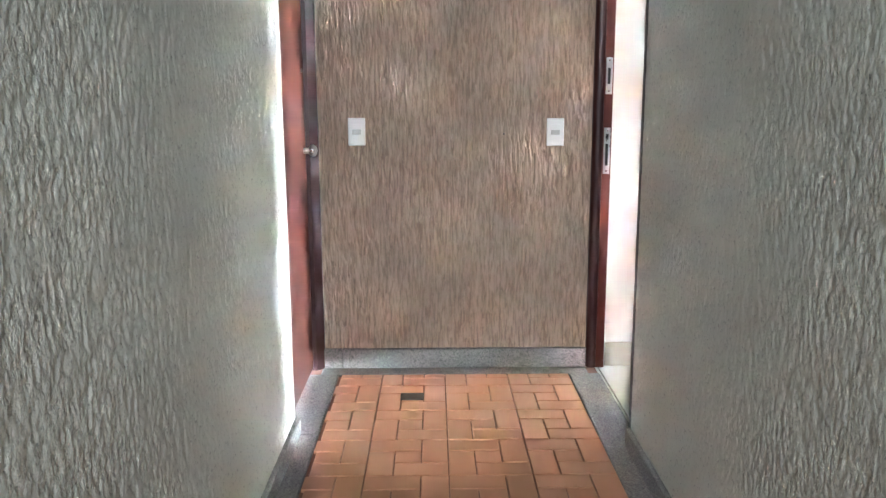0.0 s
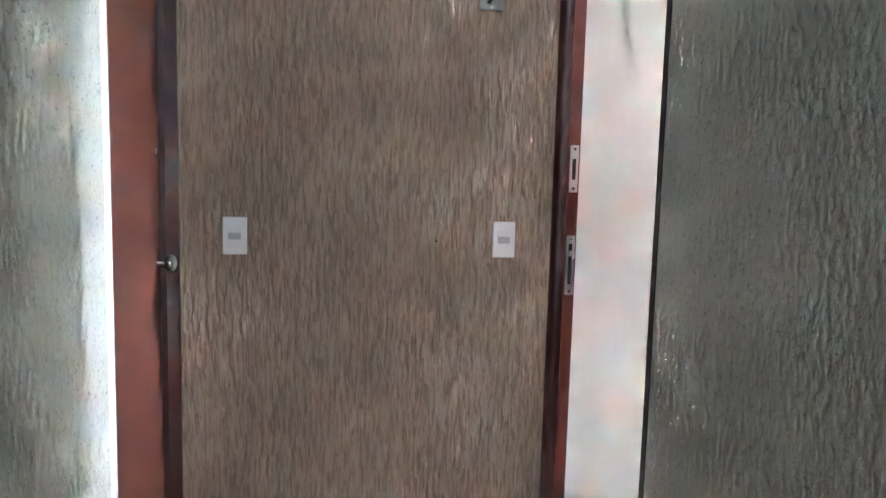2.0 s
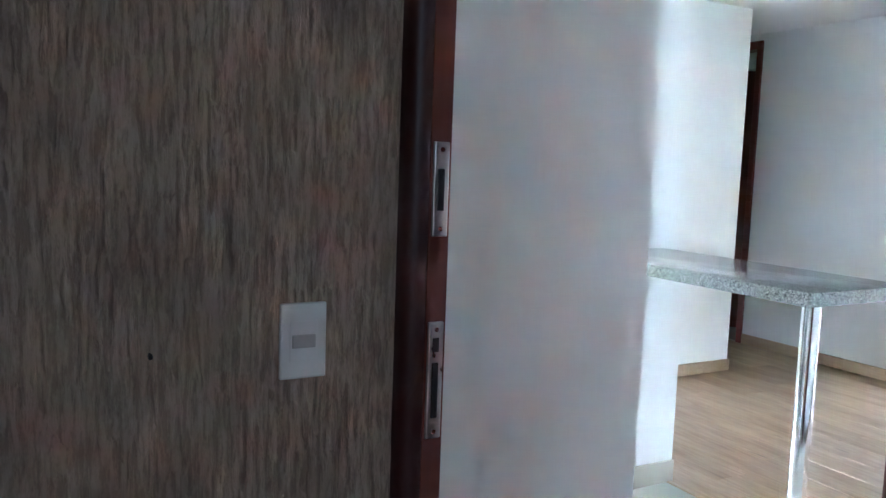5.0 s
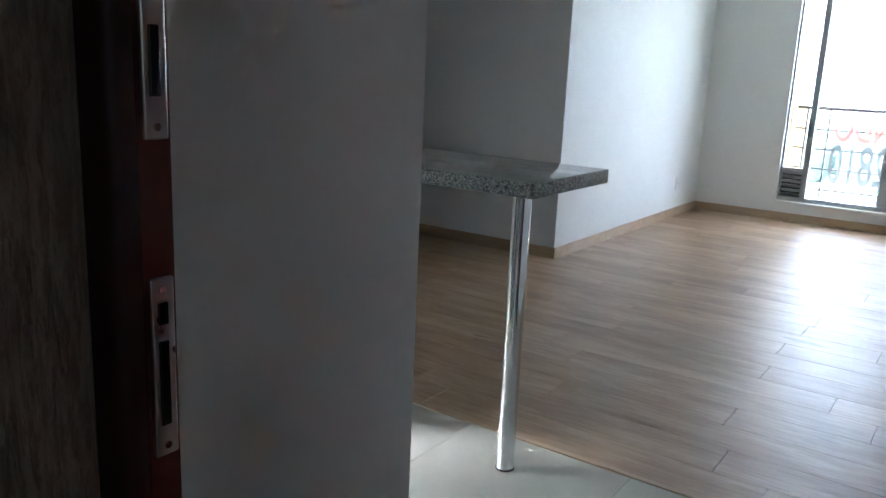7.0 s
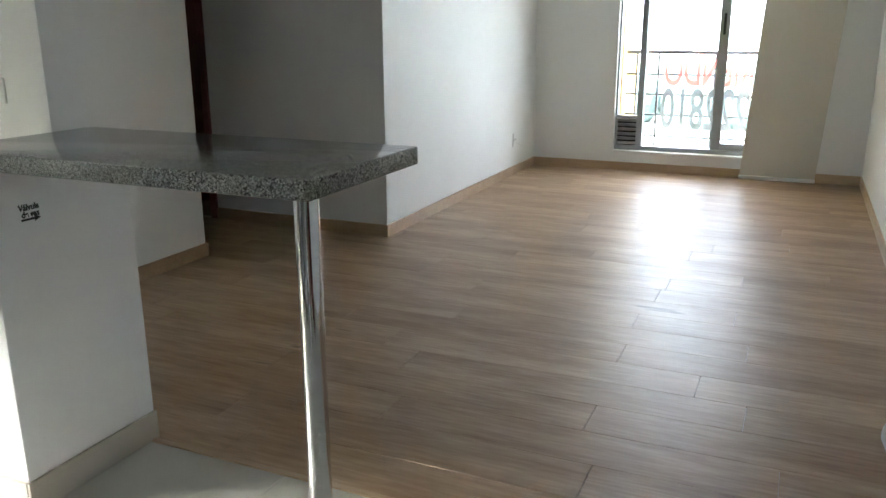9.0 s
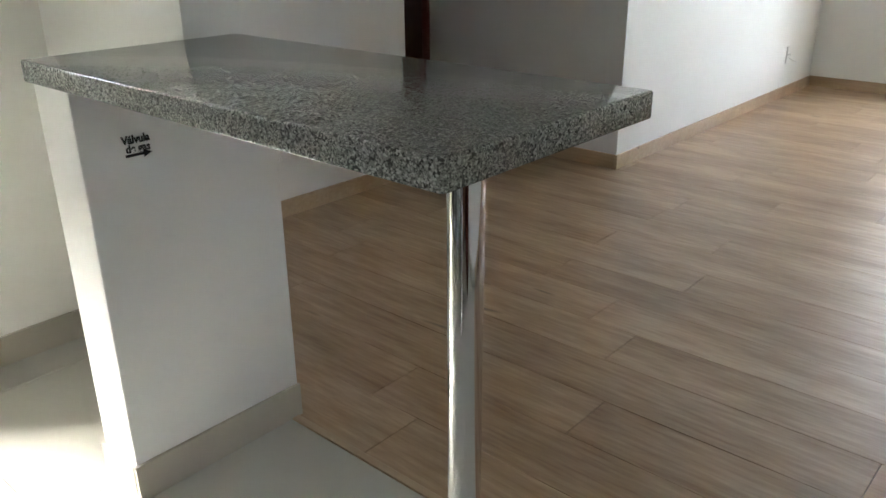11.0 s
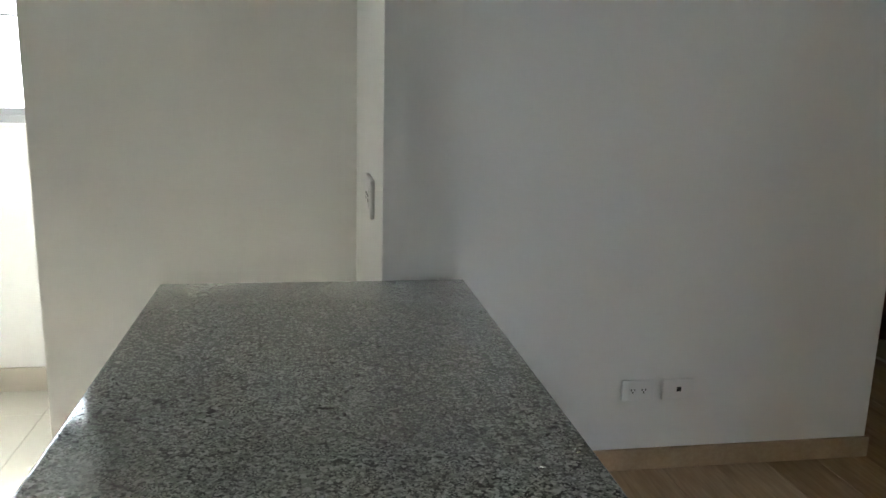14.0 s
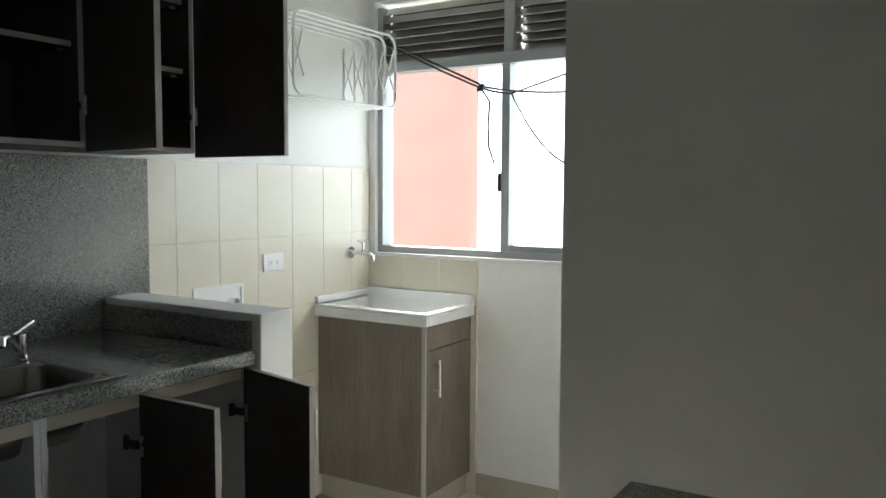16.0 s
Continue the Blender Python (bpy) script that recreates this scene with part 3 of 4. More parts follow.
def socket(c, u, v, nrm, label, group="sockets", data=False, w=0.115, h=0.072):
    t, m = plate("wall_socket", c, u, v, nrm, w, h, label, "socket", group)
    part("insert", box((-0.032, -0.018, 0.008), (0.032, 0.018, 0.0095), 0.001, m), M_PLASTIC, t)
    if data:
        part("jack", box((-0.008, -0.008, 0.0093), (0.008, 0.008, 0.0100), 0.0, m), M_BLACK, t, "black data jack")
    else:
        for sx in (-0.019, 0.019):
            bm = bmesh.new()
            for dx, dy, r in ((-0.006, 0.003, 0.0018), (0.006, 0.003, 0.0018), (0.0, -0.006, 0.002)):
                add_box(bm, (sx + dx - r, dy - r * 1.6, 0.0093), (sx + dx + r, dy + r * 1.6, 0.0100), 0, m)
            part("pin_holes", bm, M_BLACK, t)
    return t


socket((2.3215, 4.660, 1.064), (0, -1, 0), (0, 0, 1), (-1, 0, 0), "white double socket on the wall end above the bar")
socket((3.275, 5.5295, 0.285), (1, 0, 0), (0, 0, 1), (0, -1, 0), "white double socket low on the white wall")
socket((3.418, 5.5295, 0.285), (1, 0, 0), (0, 0, 1), (0, -1, 0), "white data outlet low on the white wall", data=True)
socket((7.28, 4.7895, 0.30), (1, 0, 0), (0, 0, 1), (0, -1, 0), "white outlet with a loose cable", w=0.075, h=0.115)
socket((0.0395, 5.783, 1.068), (0, 1, 0), (0, 0, 1), (1, 0, 0), "white double socket on kitchen tiles")
solid("loose_cable", tube([(7.28, 4.78, 0.28), (7.31, 4.765, 0.262), (7.36, 4.75, 0.245), (7.42, 4.745, 0.24), (7.47, 4.75, 0.235)], 0.003, 6), M_PLASTIC, "short loose cable hanging from the outlet", "cable", smooth=True)
solid("wall_nail", cyl((0.192, 3.094, 1.007), (0.190, 3.083, 1.004), 0.005, 0.003, 8), M_BLACK, "dark nail stub in brown plaster", "nail")


def number_sign(x0, x1, z0, digits):
    z1 = z0 + 0.235
    t = thing("number_sign", ((x0 + x1) / 2, 3.09, z0), "clear acrylic door number plate %s" % digits, "sign", "door numbers")
    part("plate", box((x0, 3.076, z0), (x1, 3.080, z1), 0.001), M_ACRYLIC, t)
    for z in (z0 + 0.009, z1 - 0.012):
        part("standoff", cyl(((x0 + x1) / 2, 3.092, z), ((x0 + x1) / 2, 3.0745, z), 0.005, seg=12), M_STEEL, t)
    for k, d in enumerate(digits):
        m = Matrix.Translation(((x0 + x1) / 2, 3.0745, z1 - 0.072 - 0.0475 * k)) @ pose(0, 0, 0, 90, 0, 0) @ Matrix.Diagonal((1.25, 1.0, 1, 1))
        part_mesh("digit", text_mesh("digit", d, 0.058, M_INK, m, 0.001, "CENTER", 0.0 if d == "6" else 0.0019), t, "bold black digit")
    return t


number_sign(0.303, 0.375, 1.706, "1207")
number_sign(-0.375, -0.305, 1.729, "1206")


# ---------- breakfast bar ----------
def breakfast_bar():
    r = 0.010
    x0, x1, y0, y1 = 1.973, 2.458, 3.39, 4.447
    out = [(x0, y1), (x1, y1)]
    for cx, cy, a0 in ((x1 - r, y0 + r, 0), (x0 + r, y0 + r, -90)):
        out += [(cx + r * math.cos(radians(a0 - k * 18)), cy + r * math.sin(radians(a0 - k * 18))) for k in range(6)]
    bm = prism(out, "z", 0.914, 0.956)
    es = [e for e in bm.edges if abs(e.verts[0].co.z - e.verts[1].co.z) < 1e-6]
    bmesh.ops.bevel(bm, geom=es, offset=0.0035, segments=3, affect="EDGES", profile=0.5)
    solid("bar_worktop", bm, M_COUNTER, "polished speckled grey granite breakfast bar top", "worktop", smooth=True)


breakfast_bar()


def bar_post():
    t = thing("bar_post", (2.200, 3.545, 0), "chrome tube leg holding up the granite bar", "post")
    part("tube", cyl((2.200, 3.545, 0.004), (2.200, 3.545, 0.914), 0.0285, seg=40), M_CHROME, t, smooth=True)
    part("foot_ring", cyl((2.200, 3.545, 0.0), (2.200, 3.545, 0.005), 0.0305, seg=32), M_BLACK, t, "dark rubber foot ring")
    part("top_flange", cyl((2.200, 3.545, 0.910), (2.200, 3.545, 0.914), 0.038, seg=32), M_CHROME, t)


bar_post()


def bar_pier():
    t = thing("bar_pier", (2.21, 4.37, 0), "white plastered pier under the bar with tile skirting", "pier")
    part("pier", box((1.985, 4.299, 0.0), (2.434, 4.44, 0.914), 0.003), M_WHITE, t)
    s = part("skirting", box((1.977, 4.289, 0.0), (2.436, 4.299, 0.092), 0.002), M_SKIRT, t, "beige porcelain skirting tile")
    part("side_skirting", box((1.975, 4.299, 0.0), (1.985, 4.44, 0.092), 0.002), M_SKIRT, t, "beige porcelain skirting tile")
    up = pose(0, 0, 0, 90, 0, 0)
    for body, z, x in (("Válvula", 0.7955, 2.070), ("de gas", 0.7775, 2.076)):
        part_mesh("lettering", text_mesh("lettering", body, 0.0222, M_INK, Matrix.Translation((x, 4.2985, z)) @ up @ Matrix.Diagonal((0.93, 1, 1, 1)), 0.0004, "LEFT", 0.0008), t, "bold black lettering")
    bm = box((2.074, 4.2980, 0.7690), (2.114, 4.2986, 0.7745))
    vs = [bm.verts.new(p) for p in ((2.112, 4.2980, 0.7640), (2.131, 4.2980, 0.7718), (2.112, 4.2980, 0.7795))]
    bm.faces.new(vs)
    part("arrow", bm, M_INK, t, "black printed arrow")
    part("plaster_scar", box((2.255, 4.2975, 0.862), (2.275, 4.2992, 0.872), 0.001), M_CONC, t)


bar_pier()


# ---------- hall door ----------
def hall_door():
    t = thing("door_2", (4.97, 6.5, 0), "open dark red bathroom door in a maroon frame", "door", kind="structure")
    part("frame_near", box((4.90, 6.07, 0), (5.03, 6.115, 2.25), 0.004), M_HALLRED, t)
    part("frame_far", box((4.90, 6.86, 0), (5.03, 6.90, 2.25), 0.004), M_HALLRED, t)
    part("frame_head", box((4.90, 6.116, 2.19), (5.03, 6.859, 2.25), 0.004), M_HALLRED, t)
    m = Matrix.Translation((5.04, 6.845, 0)) @ pose(0, 0, 0, 0, 0, -48)
    part("leaf", box((0, -0.036, 0.01), (0.68, 0.0, 2.10), 0.003, m), M_RED, t)
    return t


hall_door()
solid("floor_bath", box((4.93, 6.0, -0.007), (6.5, 7.7, 0.006)), M_SKIRT, "grey bathroom floor tile", "floor", "structure")


# ---------- living room window and balcony ----------
def living_window():
    t = thing("window_1", (7.93, 3.3, 0.172), "grey aluminium sliding window down to the floor", "window", kind="structure")
    y0, y1, z0, z1 = 2.60, 4.055, 0.172, 2.15
    f = 0.035
    part("sill", box((7.83, y0 - 0.02, z0 - 0.012), (8.02, y1, z0 + 0.006), 0.003), M_WHITE, t)
    part("frame_bottom", box((7.90, y0, z0 + 0.006), (7.97, y1, z0 + 0.045), 0.003), M_ALU, t)
    part("frame_top", box((7.90, y0, z1 - f), (7.97, y1, z1), 0.003), M_ALU, t)
    part("frame_side", box((7.90, y1 - 0.018, z0 + 0.045), (7.97, y1, z1 - f), 0.003), M_ALU, t)
    part("frame_side", box((7.90, y0, z0 + 0.045), (7.97, y0 + f, z1 - f), 0.003), M_ALU, t)
    part("mullion", box((7.895, 3.815, z0 + 0.045), (7.965, 3.868, z1 - f), 0.003), M_ALU, t)
    s = part("sash_stile", box((7.905, 3.155, z0 + 0.045), (7.95, 3.235, z1 - f), 0.003), M_ALU, t)
    part("latch", box((7.893, 3.185, 1.17), (7.905, 3.205, 1.34), 0.003), M_BLACK, s, "black latch")
    part("sash_rail", box((7.91, y0 + f, z0 + 0.045), (7.95, 3.155, z0 + 0.10), 0.003), M_ALU, t)
    v = part("vent", box((7.94, 3.868, z0 + 0.045), (7.95, y1 - 0.018, 0.48)), M_BLACK, t, "grey louvred vent")
    part("vent_top", box((7.90, 3.868, 0.455), (7.96, y1 - 0.018, 0.48), 0.002), M_ALU, v)
    for k in range(6):
        zz = z0 + 0.065 + k * 0.04
        part("slat", box((-0.003, 3.872, -0.016), (0.003, y1 - 0.022, 0.016), 0, Matrix.Translation((7.925, 0, zz)) @ pose(0, 0, 0, 0, -35, 0)), M_ALU, v)
    for a, c in ((y0 + f, 3.155), (3.235, 3.815), (3.868, y1 - 0.018)):
        g = part("pane", box((7.928, a, 0.48 if a > 3.8 else z0 + 0.05), (7.932, c, z1 - f)), M_GLASS, t)
        g.visible_shadow = False
    # lettering stuck on the outside of the glass, read from the street
    def film(name, body, size, y, z, sx, material, label):
        m = Matrix.Translation((0, y, z)) @ Matrix(((0, 0, 1, 7.9345), (1, 0, 0, 0), (0, 1, 0, 0), (0, 0, 0, 1))) @ Matrix.Diagonal((sx, 1, 1, 1))
        part_mesh(name, text_mesh(name, body, size, material, m, 0.0004, "RIGHT", 0.006), t, label)
    film("red_lettering", "ARRIENDO", 0.355, 3.665, 0.755, 0.56, M_REDINK, "red letters stuck on the glass")
    film("grey_lettering", "222810", 0.485, 3.675, 0.385, 0.50, M_GREYINK, "grey digits stuck on the glass")
    return t


living_window()


def balcony():
    t = thing("balcony_railing", (8.12, 3.3, 0.10), "grey painted steel balcony railing", "railing")
    for z in (1.02, 0.83, 0.655, 0.475, 0.285):
        r = 0.017 if z > 1 else 0.009
        part("bar", cyl((8.12, 2.2, z), (8.12, 4.02, z), r, seg=10), M_RAIL, t)
    for y in (3.93, 3.74, 3.26, 2.74, 2.24):
        part("post", box((8.111, y - 0.008, 0.10), (8.129, y + 0.008, 1.02)), M_RAIL, t)


balcony()
solid("balcony_slab", box((8.0, 1.9, -0.2), (8.30, 4.6, 0.10), 0.004), M_CONC, "concrete balcony ledge", "ledge", "structure")
solid("wall_outside", box((8.0, 4.035, 0.10), (8.65, 4.5, 3.0)), M_OCHRE, "ochre rendered outside wall", "wall", "structure")


def blind():
    """A hanging cloth panel drawn to the window's side, wider at its foot."""
    t = thing("panel_blind", (7.80, 2.68, 0.0), "cream cloth panel blind hanging beside the window", "blind")
    bm = bmesh.new()
    nz, ny = 14, 16
    vs = []
    for i in range(nz + 1):
        k = i / nz
        z = 0.035 + k * (2.20 - 0.035)
        a, c = 2.97 - 0.115 * k, 2.394 - 0.13 * k
        vs.append([bm.verts.new((7.795 + 0.006 * math.sin(9 * j / ny + 2 * k), a + (c - a) * j / ny, z)) for j in range(ny + 1)])
    for i in range(nz):
        for j in range(ny):
            bm.faces.new((vs[i][j], vs[i][j + 1], vs[i + 1][j + 1], vs[i + 1][j]))
    r = bmesh.ops.extrude_face_region(bm, geom=list(bm.faces))
    bmesh.ops.translate(bm, verts=[v for v in r["geom"] if isinstance(v, bmesh.types.BMVert)], vec=(0.004, 0, 0))
    bmesh.ops.recalc_face_normals(bm, faces=bm.faces)
    part("cloth", bm, M_FABRIC, t, smooth=True)
    part("bottom_bar", box((7.783, 2.39, 0.004), (7.812, 2.975, 0.034), 0.004), M_PLASTIC, t, "white weighted bottom bar")
    part("head_rail", box((7.78, 2.2, 2.20), (7.83, 4.0, 2.25), 0.004), M_PLASTIC, t)


blind()


# ---------- kitchen ----------
def worktop():
    t = thing("kitchen_worktop", (0.37, 4.1, 0.872), "grey granite kitchen worktop with upstand and splashback", "worktop")
    # four pieces leave the sink's cut-out free
    for lo, hi in (((0.05, 3.2, 0.872), (0.70, 4.02, 0.910)), ((0.05, 4.590, 0.872), (0.70, 4.999, 0.910)),
                   ((0.05, 4.02, 0.872), (0.362, 4.590, 0.910)), ((0.665, 4.02, 0.872), (0.70, 4.590, 0.910))):
        part("slab", box(lo, hi), M_COUNTER, t)
    part("front_edge", box((0.701, 3.2, 0.868), (0.714, 4.999, 0.911), 0.005), M_COUNTER, t)
    part("splashback", box((0.032, 3.2, 0.872), (0.05, 5.172, 1.464)), M_COUNTER, t)
    part("upstand", box((0.051, 4.980, 0.911), (0.70, 4.999, 0.992), 0.002), M_COUNTER, t)


worktop()


def sink():
    t = thing("kitchen_sink", (0.43, 4.2, 0.905), "stainless steel inset kitchen sink", "sink")
    x0, x1, y0, y1 = 0.346, 0.682, 4.0, 4.602
    bx0, bx1, by0, by1 = 0.374, 0.655, 4.04, 4.572
    part("rim", boxes(((x0, y0, 0.9105), (x1, by0, 0.916)), ((x0, by1, 0.9105), (x1, y1, 0.916)), ((x0, by0, 0.9105), (bx0, by1, 0.916)), ((bx1, by0, 0.9105), (x1, by1, 0.916)), bevel=0.002), M_SINK, t)
    bm = bmesh.new()
    rings = []
    for z, ins in ((0.916, 0.0), (0.905, 0.006), (0.82, 0.015), (0.775, 0.035), (0.762, 0.055)):
        r = 0.05
        pts = []
        for cx, cy, a0 in ((bx1 - ins - r, by1 - ins - r, 0), (bx0 + ins + r, by1 - ins - r, 90), (bx0 + ins + r, by0 + ins + r, 180), (bx1 - ins - r, by0 + ins + r, 270)):
            pts += [(cx + r * math.cos(radians(a0 + 22.5 * k)), cy + r * math.sin(radians(a0 + 22.5 * k)), z) for k in range(5)]
        rings.append([bm.verts.new(p) for p in pts])
    for s, u in zip(rings, rings[1:]):
        for k in range(len(s)):
            bm.faces.new((s[k], s[(k + 1) % len(s)], u[(k + 1) % len(s)], u[k]))
    bm.faces.new(rings[-1])
    bmesh.ops.recalc_face_normals(bm, faces=bm.faces)
    bmesh.ops.solidify(bm, geom=list(bm.faces), thickness=0.003)
    part("bowl", bm, M_SINK, t, smooth=True)
    part("drain", cyl((0.54, 4.3, 0.7655), (0.54, 4.3, 0.770), 0.04, seg=24), M_CHROME, t)


sink()


def mixer_tap():
    x, y = 0.318, 4.556
    t = thing("mixer_tap", (x, y, 0.905), "chrome single-lever kitchen mixer tap", "tap")
    part("body", cyl((x, y, 0.9105), (x, y, 0.985), 0.017, 0.015, 24), M_CHROME, t, smooth=True)
    part("spout", tube([(x + 0.005, y - 0.01, 0.935), (x + 0.05, y - 0.05, 0.965), (x + 0.10, y - 0.10, 1.0), (x + 0.125, y - 0.125, 1.0), (x + 0.13, y - 0.13, 0.985)], 0.0125, 14), M_CHROME, t, smooth=True)
    part("lever", box((-0.012, -0.035, 0), (0.012, 0.045, 0.016), 0.006, Matrix.Translation((x, y, 0.990)) @ pose(0, 0, 0, 18, 0, 20)), M_CHROME, t)


mixer_tap()


def hinge(parent, c, way):
    """A cup hinge: mounting plate, arm and cup plate."""
    c, w = Vector(c), Vector(way)
    h = part("hinge", box(c - Vector((0.024, 0.014, 0.010)), c + Vector((0.024, 0.0, 0.010)), 0.003), M_BLACK, parent, "dark cup hinge with a nickel plate")
    part("cup_plate", box(c + w - Vector((0.003, 0.004, 0.026)), c + w + Vector((0.003, 0.004, 0.026)), 0.001), M_STEEL, h)
    part("mount", box(c - Vector((0.032, 0.010, 0.018)), c - Vector((0.018, -0.001, -0.018)), 0.002), M_BLACK, h)


def wall_cabinet(y0, y1, swing, shelves, leaf=0.372):
    """An open wall cabinet; its door hangs on the side at y1 and stands open by swing degrees."""
    z0, z1, x0, x1, d = 1.474, 2.17, 0.032, 0.345, 0.015
    t = thing("wall_cabinet", (0.19, (y0 + y1) / 2, z0), "dark wenge wall cabinet with its door open, empty inside", "cabinet", "wall cabinets")
    part("back", box((x0, y0, z0), (x0 + 0.006, y1, z1)), M_DARKWOOD, t)
    for a, nm in ((y0, "side"), (y1 - d, "side")):
        s = part(nm, box((x0 + 0.006, a, z0), (x1, a + d, z1)), M_DARKWOOD, t)
        part("edge", box((x1, a, z0), (x1 + 0.0015, a + d, z1)), M_EDGE, s)
    for z, nm in ((z0, "bottom"), (z1 - d, "top"), *[(q, "shelf") for q in shelves]):
        deep = x1 if nm != "shelf" else x1 - 0.03
        s = part(nm, box((x0 + 0.006, y0 + d, z), (deep, y1 - d, z + d)), M_DARKWOOD, t)
        part("edge", box((deep, y0 + d, z), (deep + 0.0015, y1 - d, z + d)), M_EDGE, s, "grey edge band")
        if nm == "shelf":
            part("shelf_pin", cyl((deep - 0.03, y1 - d, z - 0.006), (deep - 0.03, y1 - d - 0.02, z - 0.006), 0.004, seg=8), M_STEEL, s)
    w = leaf
    m = Matrix.Translation((x1 + 0.004, y1 - 0.001, 0)) @ pose(0, 0, 0, 0, 0, swing - 90)
    # the leaf lies along the hinge's -y when shut
    dm = m
    p = part("door", box((0.0, 0.0, z0 - 0.012), (w, 0.016, z1 + 0.004), 0.001, dm), M_DARKWOOD, t)
    part("edge", box((w, 0.0, z0 - 0.012), (w + 0.0015, 0.016, z1 + 0.004), 0, dm), M_EDGE, p, "grey edge band")
    part("edge", box((0.0, 0.0, z0 - 0.0135), (w, 0.016, z0 - 0.012), 0, dm), M_EDGE, p)
    for z in (z0 + 0.11, z1 - 0.11):
        hinge(p, (x1 - 0.01, y1 - d - 0.002, z), (0.045, -0.004, 0))
    return t


def base_cabinet(y0, y1, doors):
    z0, z1, x0, x1, d = 0.10, 0.866, 0.05, 0.675, 0.015
    t = thing("base_cabinet", (0.36, (y0 + y1) / 2, 0), "grey melamine base cabinet with dark doors standing open", "cabinet", "base cabinets")
    part("back", box((x0, y0, z0), (x0 + 0.006, y1, z1 - 0.01)), M_GREYBOARD, t)
    for a in (y0, y1 - d):
        part("side", box((x0 + 0.006, a, z0), (x1, a + d, z1)), M_GREYBOARD, t)
    part("bottom", box((x0 + 0.006, y0 + d, z0), (x1, y1 - d, z0 + d)), M_GREYBOARD, t)
    part("front_rail", box((x1 - 0.022, y0 + d, 0.825), (x1 - 0.004, y1 - d, z1 - 0.001)), M_SKIRT, t, "pale board under the worktop")
    part("plinth", box((x0, y0, 0.0), (x1 - 0.04, y1, z0)), M_SKIRT, t, "tiled plinth")
    for hy, w, swing, shut in doors:
        m = Matrix.Translation((x1 + 0.003, hy, 0)) @ pose(0, 0, 0, 0, 0, swing - 90)
        if shut:
            m = Matrix.Translation((x1 + 0.003, hy, 0)) @ pose(0, 0, 0, 0, 0, -90)
            bm = box((0, 0, z0 + 0.01), (w, 0.016, z1 - 0.012), 0.001, m)
        else:
            bm = box((0, 0, z0 + 0.01), (w, 0.016, z1 - 0.008), 0.001, m)
        p = part("door", bm, M_DARKWOOD, t, "dark wenge door")
        if not shut:
            part("edge", box((w, 0, z0 + 0.01), (w + 0.0015, 0.016, z1 - 0.008), 0, m), M_EDGE, p, "grey edge band")
            part("edge", box((0, 0, z1 - 0.008), (w, 0.016, z1 - 0.0065), 0, m), M_EDGE, p)
            for z in (0.735, 0.22):
                hinge(p, (x1 - 0.01, hy - 0.006, z), (0.035, -0.006, 0))
        hx = w - 0.03
        side = 0.016
        q = part("handle", tube([m @ Vector((hx, side + 0.025, z)) for z in (0.66, 0.72, 0.79)], 0.005, 8), M_STEEL, p, "slim steel bar handle", True)
        for z in (0.675, 0.775):
            part("standoff", cyl(m @ Vector((hx, side, z)), m @ Vector((hx, side + 0.025, z)), 0.004, seg=8), M_STEEL, q)
    return t


wall_cabinet(3.985, 4.736, 80, (1.745,))
wall_cabinet(4.737, 5.115, 90, (1.72, 1.93))
base_cabinet(4.38, 4.998, [(4.634, 0.262, 90, False), (4.985, 0.310, 77, False)])
base_cabinet(3.60, 4.379, [(3.98, 0.37, 88, False)])
solid("pony_wall", box((0.032, 5.0, 0.0), (0.732, 5.130, 1.014), 0.004), M_WHITE, "low white wall beside the worktop", "low wall", smooth=False)


def laundry_cabinet():
    x0, x1, y0, y1, z0, z1 = 0.045, 0.603, 6.062, 6.438, 0.103, 0.812
    t = thing("laundry_cabinet", (0.32, 6.25, 0.0), "grey-brown wood cabinet under the laundry sink", "cabinet")
    part("side", box((x0, y0, z0), (x1 - 0.018, y0 + 0.016, z1)), M_GREYWOOD, t)
    part("side", box((x0, y1 - 0.016, z0), (x1 - 0.018, y1, z1)), M_GREYWOOD, t)
    part("edge", box((x1 - 0.018, y0, z0), (x1, y0 + 0.010, z1)), M_EDGE, t, "grey edge band")
    part("back", box((x0, y0 + 0.016, z0), (x0 + 0.006, y1 - 0.016, z1)), M_GREYWOOD, t)
    part("bottom", box((x0 + 0.006, y0 + 0.016, z0), (x1 - 0.018, y1 - 0.016, z0 + 0.015)), M_GREYWOOD, t)
    part("drawer_front", box((x1 - 0.018, y0 + 0.012, 0.712), (x1, y1, z1), 0.001), M_GREYWOOD, t)
    dr = part("door", box((x1 - 0.018, y0 + 0.012, z0), (x1, y1, 0.707), 0.001), M_GREYWOOD, t)
    h = part("handle", tube([(x1 + 0.028, 6.13, z) for z in (0.515, 0.59, 0.668)], 0.0055, 8), M_STEEL, dr, "steel bar handle", True)
    for z in (0.54, 0.65):
        part("standoff", cyl((x1, 6.13, z), (x1 + 0.028, 6.13, z), 0.004, seg=8), M_STEEL, h)
    part("plinth", box((x0, y0 + 0.02, 0.0), (x1 - 0.02, y1, z0)), M_SKIRT, t, "tiled plinth")
    return t


laundry_cabinet()


